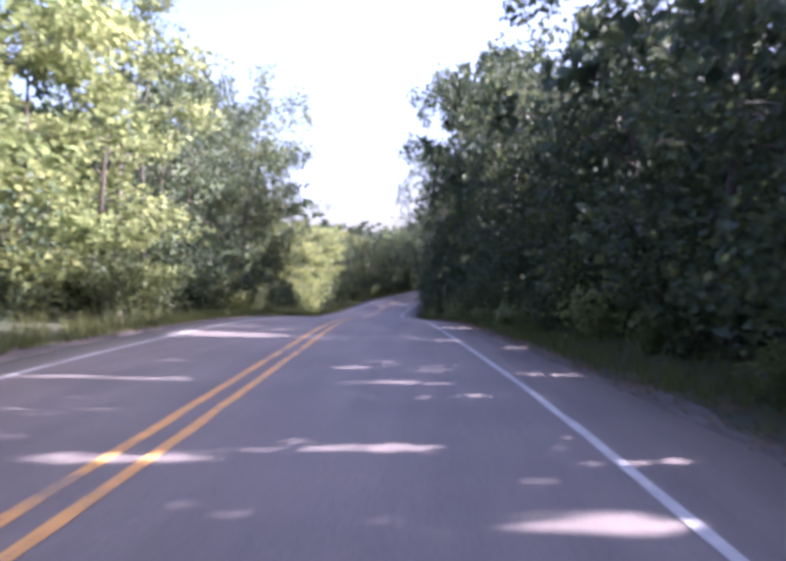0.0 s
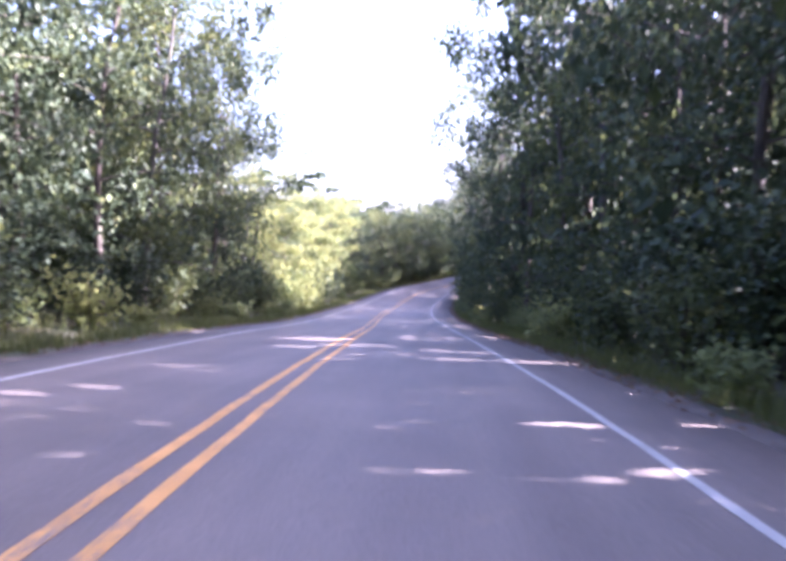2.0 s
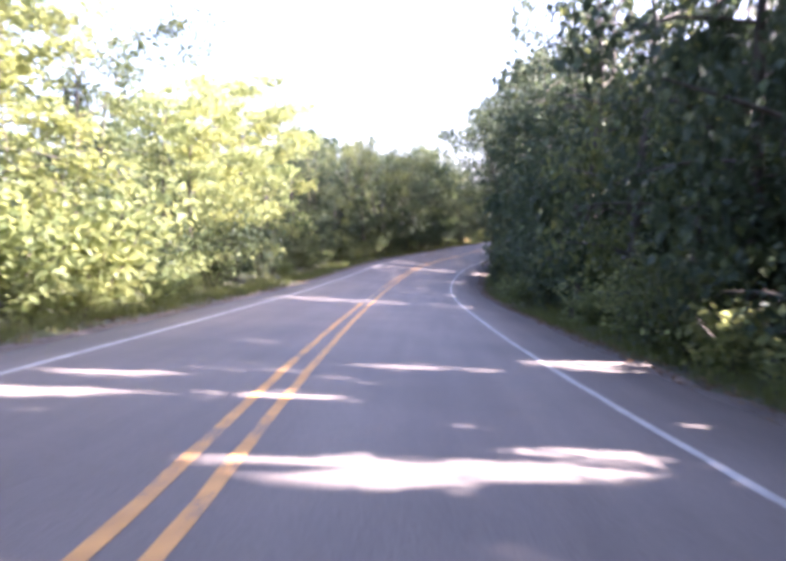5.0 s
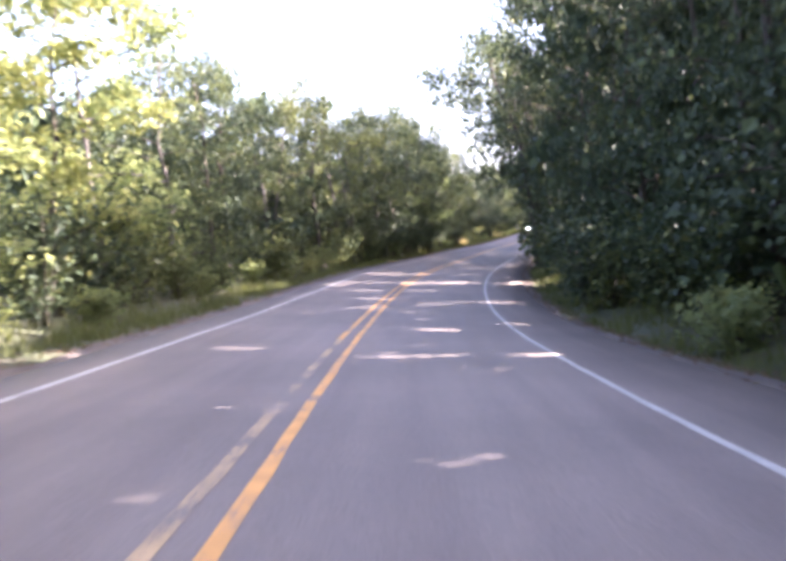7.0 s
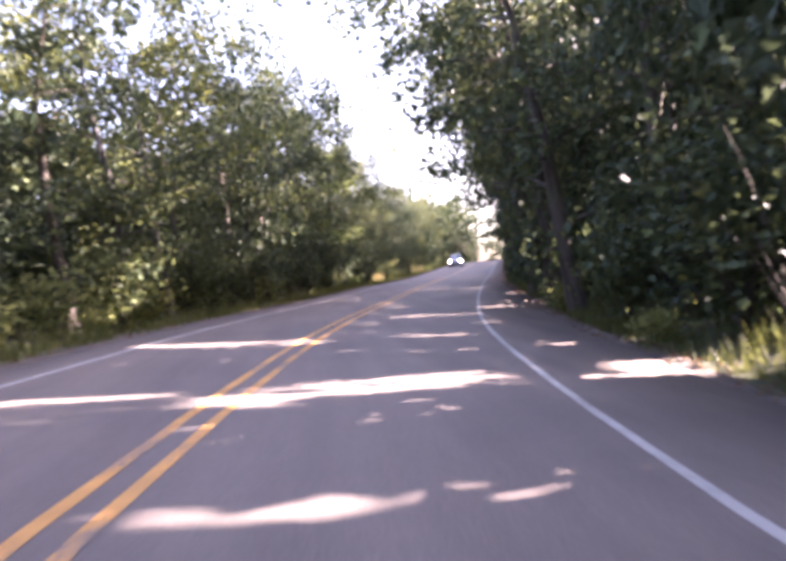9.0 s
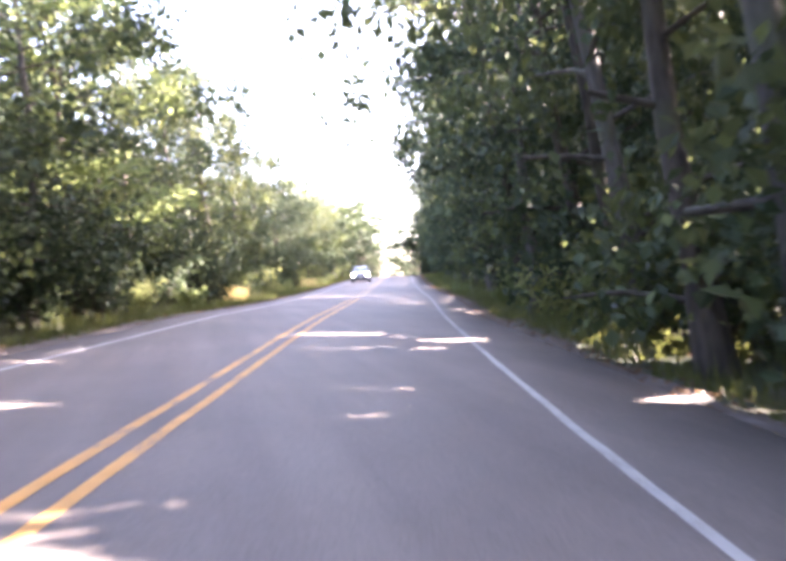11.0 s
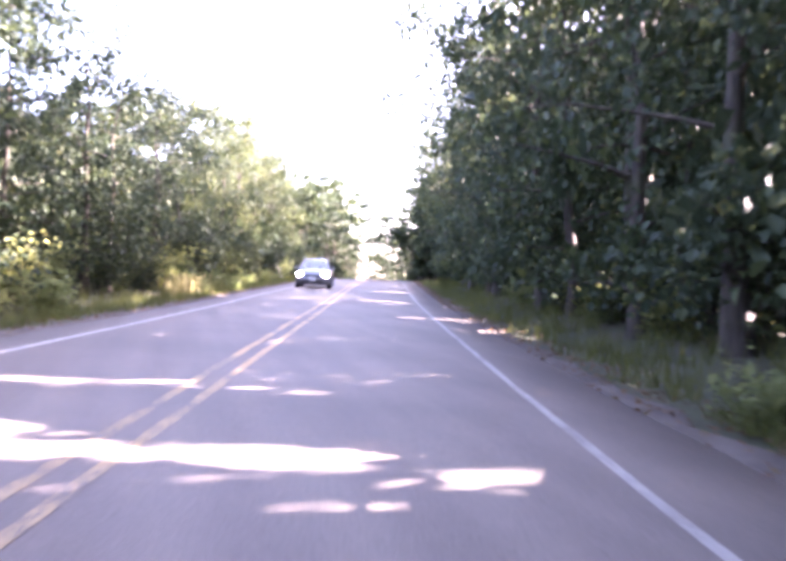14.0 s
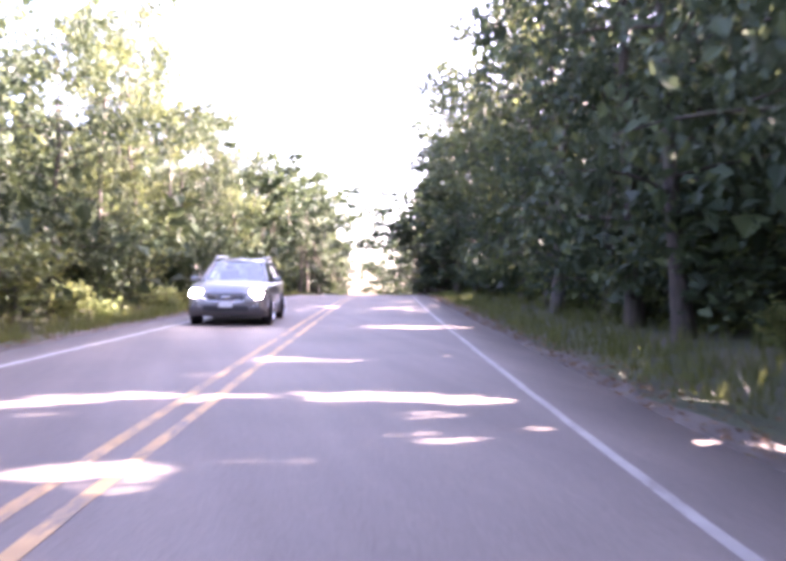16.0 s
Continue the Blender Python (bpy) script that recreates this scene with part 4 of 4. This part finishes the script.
def tall_grass(s, u, count, seed):
    """A clump of tall dry grass with drooping seed heads."""
    r = np.random.default_rng(seed)
    base = on_ground(s + r.normal(0, 0.55, count), u + r.normal(0, 0.35, count), -0.02)
    az, high = r.uniform(0, 6.283, count), r.uniform(0.45, 0.95, count)
    out_way = np.stack([np.cos(az), np.sin(az), 0 * az], 1)
    across = np.stack([-np.sin(az), np.cos(az), 0 * az], 1)
    up, bend = np.array([0, 0, 1.0]) * high[:, None], out_way * (high * r.uniform(0.1, 0.4, count))[:, None]
    mid, tip = base + 0.6 * up + 0.35 * bend, base + up + bend
    v = np.stack([base - across * 0.008, base + across * 0.008, mid + across * 0.007, mid - across * 0.007, tip - across * 0.014, tip + across * 0.014], 1).reshape(-1, 3)
    f = (np.arange(count)[:, None, None] * 6 + np.array([[0, 1, 2], [0, 2, 3], [3, 2, 5], [3, 5, 4]])).reshape(-1, 3)
    ob = new("tall_grass", mesh_of("tall_grass", v, f, STRAW))
    tagged(ob, "clump of tall straw-coloured grass on the sunlit verge", "grass")


tall_grass(185.6, -6.0, 700, 51)
tall_grass(187.3, -6.4, 500, 52)
tall_grass(214.5, -5.3, 260, 53)


def leaf_litter():
    """Dry leaves and needles on the shoulders."""
    r = np.random.default_rng(10)
    s = r.uniform(-8, 260, 14000)
    u = np.where(r.uniform(size=14000) < 0.7, np.interp(s, *PAVED_RIGHT) - 0.05 + np.abs(r.normal(0, 0.6, 14000)), -3.8 - np.abs(r.normal(0, 0.5, 14000)))
    c = np.where((u > np.interp(s, *PAVED_RIGHT))[:, None] | (u < -3.75)[:, None], on_ground(s, u, 0.045), on_road(s, u, 0.015))
    v, f = leaves(r, c, 0.08, 3.0)
    ob = new("leaf_litter", mesh_of("leaf_litter", v, f, LITTER))
    tagged(ob, "dry reddish-brown leaves scattered on the shoulders", "leaf litter", kind="stuff")


leaf_litter()

# ------------------------------------------------------------------ the oncoming car
def plain(name, colour, rough_value, metal=0.0, coat=0.0):
    m, n, l, p = material(name, rough_value)
    t = noise_node(n, l, 7.0, 4)
    c = ramp(n, l, t.outputs[0], [(0.3, tuple(v * 0.88 for v in colour)), (0.7, colour)])
    l.new(c.outputs[0], p.inputs["Base Color"])
    p.inputs["Metallic"].default_value, p.inputs["Coat Weight"].default_value = metal, coat
    return m


SILVER = plain("silver_car_paint", (0.23, 0.24, 0.255), 0.34, 0.45, 0.7)
CLADDING = plain("dark_plastic", (0.035, 0.035, 0.04), 0.6)
GREY = plain("grey_plastic", (0.11, 0.11, 0.115), 0.55)
RUBBER = plain("rubber", (0.02, 0.02, 0.021), 0.85)
CHROME = plain("chrome", (0.75, 0.75, 0.76), 0.18, 1.0)
CLOTH = plain("dark_seat_cloth", (0.045, 0.045, 0.05), 0.9)
PLATE = plain("plate_white", (0.75, 0.76, 0.78), 0.5)
GLASS, gn, gl, gpr = material("car_glass", 0.03)
gpr.inputs["Base Color"].default_value = (0.72, 0.80, 0.80, 1)
gpr.inputs["Transmission Weight"].default_value, gpr.inputs["IOR"].default_value = 1.0, 1.5
gpr.inputs["Coat Weight"].default_value = 1.0
LAMP, ln_, ll_, lpr = material("lit_headlamp", 0.1)
lpr.inputs["Base Color"].default_value = (0.9, 0.9, 0.88, 1)
lpr.inputs["Emission Color"].default_value, lpr.inputs["Emission Strength"].default_value = (1.0, 0.96, 0.88, 1), 12.0


def loft(sections, closed=False):
    """Skins equal-length rows of points; returns a bmesh."""
    bm = bmesh.new()
    rows = [[bm.verts.new(p) for p in row] for row in sections]
    for a, b in zip(rows, rows[1:]):
        n = len(a)
        for i in range(n if closed else n - 1):
            bm.faces.new((a[i], a[(i + 1) % n], b[(i + 1) % n], b[i]))
    for row in (rows[0], rows[-1]):
        if closed:
            bm.faces.new(row)
    bmesh.ops.remove_doubles(bm, verts=bm.verts, dist=1e-5)
    bmesh.ops.recalc_face_normals(bm, faces=bm.faces)
    for f in bm.faces:
        f.smooth = True
    return bm


def slab(corners, thick):
    """A four-cornered plate with thickness and softened edges."""
    bm = bmesh.new()
    f = bm.faces.new([bm.verts.new(c) for c in corners])
    bm.normal_update()
    way = f.normal.copy()
    g = bmesh.ops.extrude_face_region(bm, geom=[f])
    bmesh.ops.translate(bm, verts=[v for v in g["geom"] if isinstance(v, bmesh.types.BMVert)], vec=way * -thick)
    bmesh.ops.recalc_face_normals(bm, faces=bm.faces)
    return bm


def block(x0, x1, y0, y1, z0, z1, soft=0.02, segments=2):
    bm = bmesh.new()
    bmesh.ops.create_cube(bm, size=1.0, matrix=Matrix.Translation(((x0 + x1) / 2, (y0 + y1) / 2, (z0 + z1) / 2)) @ Matrix.Diagonal((x1 - x0, y1 - y0, z1 - z0, 1)))
    bmesh.ops.bevel(bm, geom=bm.edges[:], offset=soft, segments=segments, affect="EDGES", profile=0.5)
    return bm


def lathe(profile, centre, steps=28):
    """Turns (radius, offset) pairs round the car's cross axis."""
    rows = []
    for k in range(steps + 1):
        a = 2 * math.pi * k / steps
        rows.append([(centre[0] + o, centre[1] + r * math.cos(a), centre[2] + r * math.sin(a)) for r, o in profile])
    return loft(rows)


def rod(points, radius, sides=6):
    v, f = tube(np.array(points, float), [radius] * len(points), sides)
    bm = bmesh.new()
    vs = [bm.verts.new(p) for p in v]
    for q in f:
        bm.faces.new([vs[i] for i in q])
    for k in (0, len(points) - 1):
        bm.faces.new([vs[k * sides + i] for i in range(sides)])
    bmesh.ops.recalc_face_normals(bm, faces=bm.faces)
    return bm


def suv():
    car = new("suv")
    # y ahead of the car, x across it; stations: y, underside, half width, shoulder height, top height
    stations = [(2.40, 0.46, 0.66, 0.60, 0.70), (2.36, 0.34, 0.78, 0.68, 0.80), (2.26, 0.27, 0.86, 0.76, 0.92), (2.08, 0.24, 0.905, 0.86, 1.00),
                (1.85, 0.24, 0.92, 0.91, 1.045), (1.5, 0.25, 0.92, 0.95, 1.075), (1.12, 0.26, 0.92, 0.98, 1.10), (0.6, 0.26, 0.92, 0.99, 1.06), (0.0, 0.26, 0.92, 1.0, 1.06),
                (-0.8, 0.26, 0.92, 1.02, 1.07), (-1.5, 0.27, 0.92, 1.04, 1.09), (-2.0, 0.30, 0.91, 1.05, 1.11), (-2.28, 0.36, 0.86, 1.0, 1.08), (-2.36, 0.48, 0.78, 0.95, 1.02)]
    rows = []
    for y, zb, w, zs, zt in stations:
        half = [(0.0, zb), (w * 0.86, zb), (w * 0.97, zb + 0.10), (w, zb + 0.26), (w * 0.985, (zb + zs) / 2 + 0.12), (w, zs - 0.04), (w * 0.97, zs + 0.03), (w * 0.86, zt - 0.015), (w * 0.45, zt + 0.012), (0.0, zt + 0.02)]
        rows.append([(x, y, z) for x, z in half] + [(-x, y, z) for x, z in half[-2:0:-1]])
    part("body", loft(rows, True), SILVER, car)
    # lower bumper and sills of dark plastic
    rows = []
    for y, zb, w, zs, zt in stations[:5]:
        rows.append([(-w * 1.012, y + 0.012, zb + 0.11), (-w * 0.99, y + 0.014, zb - 0.02), (-w * 0.5, y + 0.02, zb - 0.03), (0, y + 0.022, zb - 0.03), (w * 0.5, y + 0.02, zb - 0.03), (w * 0.99, y + 0.014, zb - 0.02), (w * 1.012, y + 0.012, zb + 0.11)])
    part("front_bumper", loft(rows), GREY, car, "dark grey lower front bumper")
    part("air_intake", block(-0.52, 0.52, 2.36, 2.425, 0.36, 0.50, 0.02), CLADDING, car, "black lower air intake")
    for side in (-1, 1):
        part("sill", block(side * 0.925 - 0.02, side * 0.925 + 0.02, -1.0, 1.0, 0.22, 0.42, 0.015), CLADDING, car, "dark plastic sill")
    # roof, pillars and panes
    base = [(1.12, 1.085, 0.79), (0.02, 1.065, 0.865), (-1.08, 1.08, 0.865), (-2.18, 1.11, 0.78)]
    top = [(0.34, 1.595, 0.60), (-0.12, 1.655, 0.635), (-1.12, 1.655, 0.63), (-1.86, 1.60, 0.585)]
    rows = []
    for y, z, x in top:
        rows.append([(-x - 0.03, y, z - 0.045), (-x, y, z), (-x * 0.5, y, z + 0.03), (0, y, z + 0.038), (x * 0.5, y, z + 0.03), (x, y, z), (x + 0.03, y, z - 0.045)])
    rows.append([(x * 0.99, -2.0, z - 0.06) for x, y, z in rows[-1]])
    part("roof", loft(rows), SILVER, car)
    p0, p1 = (lambda i, sd: (sd * base[i][2], base[i][0], base[i][1])), (lambda i, sd: (sd * top[i][2], top[i][0], top[i][1]))
    for sd in (-1, 1):
        for i in range(4):
            part("pillar", rod([p0(i, sd), p1(i, sd)], 0.042 if i in (0, 3) else 0.036), SILVER if i in (0, 3) else CLADDING, car)
        for i, name in ((0, "front_window"), (1, "rear_window"), (2, "quarter_window")):
            part(name, slab([p0(i, sd), p0(i + 1, sd), p1(i + 1, sd), p1(i, sd)], 0.006 * sd), GLASS, car, "tinted side window")
        rail = part("roof_rail", rod([(sd * 0.60, 0.10, 1.66), (sd * 0.61, 0.02, 1.725), (sd * 0.62, -0.8, 1.745), (sd * 0.60, -1.6, 1.72), (sd * 0.58, -1.72, 1.655)], 0.018), CHROME, car, "bright roof rail")
    part("windscreen", slab([p0(0, -1), p0(0, 1), p1(0, 1), p1(0, -1)], 0.007), GLASS, car, "windscreen reflecting the pale sky")
    part("rear_screen", slab([p0(3, -1), p0(3, 1), p1(3, 1), p1(3, -1)], -0.007), GLASS, car)
    part("dashboard", block(-0.74, 0.74, 0.55, 0.98, 1.0, 1.10, 0.04), CLADDING, car, "dark dashboard")
    for x in (-0.38, 0.38):
        seat = part("seat", block(x - 0.25, x + 0.25, -0.62, -0.42, 0.9, 1.38, 0.06), CLOTH, car, "dark cloth front seat")
        part("headrest", block(x - 0.13, x + 0.13, -0.60, -0.50, 1.40, 1.55, 0.04), CLOTH, seat)
    # nose
    grille = part("grille", block(-0.44, 0.44, 2.355, 2.405, 0.60, 0.80, 0.03), CLADDING, car, "black grille between chrome bars")
    for z, w in ((0.665, 0.36), (0.745, 0.41)):
        part("bar", block(-w, w, 2.40, 2.425, z - 0.010, z + 0.010, 0.005), CHROME, grille, "chrome bar")
    part("badge", block(-0.09, 0.09, 2.415, 2.435, 0.675, 0.725, 0.01), CHROME, grille, "plain bright badge")
    part("grille_surround", rod([(-0.46, 2.36, 0.80), (-0.40, 2.40, 0.60), (0, 2.42, 0.565), (0.40, 2.40, 0.60), (0.46, 2.36, 0.80)], 0.022), CHROME, car, "bright chrome grille surround")
    part("number_plate", block(-0.155, 0.155, 2.425, 2.44, 0.455, 0.61, 0.006), PLATE, car, "white front plate, blank")
    for sd in (-1, 1):
        rows = []
        for k, (y, x0, x1, z0, z1) in enumerate(((2.37, 0.50, 0.62, 0.66, 0.78), (2.30, 0.55, 0.80, 0.68, 0.86), (2.16, 0.66, 0.90, 0.74, 0.92), (1.95, 0.80, 0.925, 0.82, 0.94))):
            rows.append([(sd * x0, y + 0.03, z0), (sd * x1, y + 0.012, z0 + 0.01), (sd * (x1 - 0.015), y - 0.02, z1), (sd * x0, y + 0.0, z1 + 0.015)])
        lamp = part("headlight", loft(rows, True), CHROME, car, "swept-back headlight, lit")
        part("bulb", block(sd * 0.68 - 0.14, sd * 0.68 + 0.14, 2.26, 2.375, 0.68, 0.87, 0.06, 3), LAMP, lamp, "glowing white headlamp")
        part("fog_lamp", block(sd * 0.66 - 0.09, sd * 0.66 + 0.09, 2.33, 2.40, 0.455, 0.52, 0.02), CHROME, car, "small bright fog lamp")
        mirror = part("wing_mirror", block(sd * 1.0 - 0.10, sd * 1.0 + 0.10, 0.78, 0.90, 1.06, 1.20, 0.045, 3), SILVER, car)
        part("stalk", rod([(sd * 0.84, 0.86, 1.06), (sd * 0.94, 0.85, 1.10)], 0.022), CLADDING, mirror)
        part("door_handle", block(sd * 0.93 - 0.015, sd * 0.93 + 0.015, -0.15, 0.05, 0.90, 0.93, 0.01), CHROME, car)
        part("wiper", rod([(sd * 0.1 - 0.1, 1.10, 1.10), (sd * 0.45 - 0.1, 0.98, 1.175)], 0.008, 4), RUBBER, car)
        for y in (1.42, -1.44):
            part("wheel_arch", lathe([(0.335, 0.0), (0.40, 0.0), (0.41, 0.012), (0.40, 0.024), (0.335, 0.024)], (sd * 0.918 - 0.012, y, 0.345)), CLADDING, car, "dark wheel arch trim")
            wheel = part("wheel", lathe([(0.0, -0.02), (0.10, -0.03), (0.20, -0.02), (0.235, 0.02 * sd), (0.235, -0.10)], (sd * 0.905, y, 0.345)), CHROME, car, "alloy wheel")
            part("tyre", lathe([(0.235, -0.10), (0.33, -0.105), (0.345, -0.08), (0.345, 0.07), (0.33, 0.10), (0.235, 0.10)], (sd * 0.84, y, 0.345)), RUBBER, wheel, "black tyre")
            for k in range(5):
                a = k * 2 * math.pi / 5 + 0.3
                part("spoke", rod([(sd * 0.93, y + 0.03 * math.cos(a), 0.345 + 0.03 * math.sin(a)), (sd * 0.925, y + 0.225 * math.cos(a), 0.345 + 0.225 * math.sin(a))], 0.022, 5), CHROME, wheel)
    x, y, z, h, b = line_at(230.5)
    p = on_road(230.5, -1.82)
    car.matrix_basis = pose(p[0], p[1], p[2] + 0.006, -math.degrees(math.atan(np.interp(230.5, knots, SLOPE))), math.degrees(math.atan(float(b))) * -1, math.degrees(h) + 180 + 1.5)
    car.scale = (1.0, 1.0, 0.94)
    return tagged(car, "silver SUV with its headlights lit, driving on the asphalt", "car")


suv()
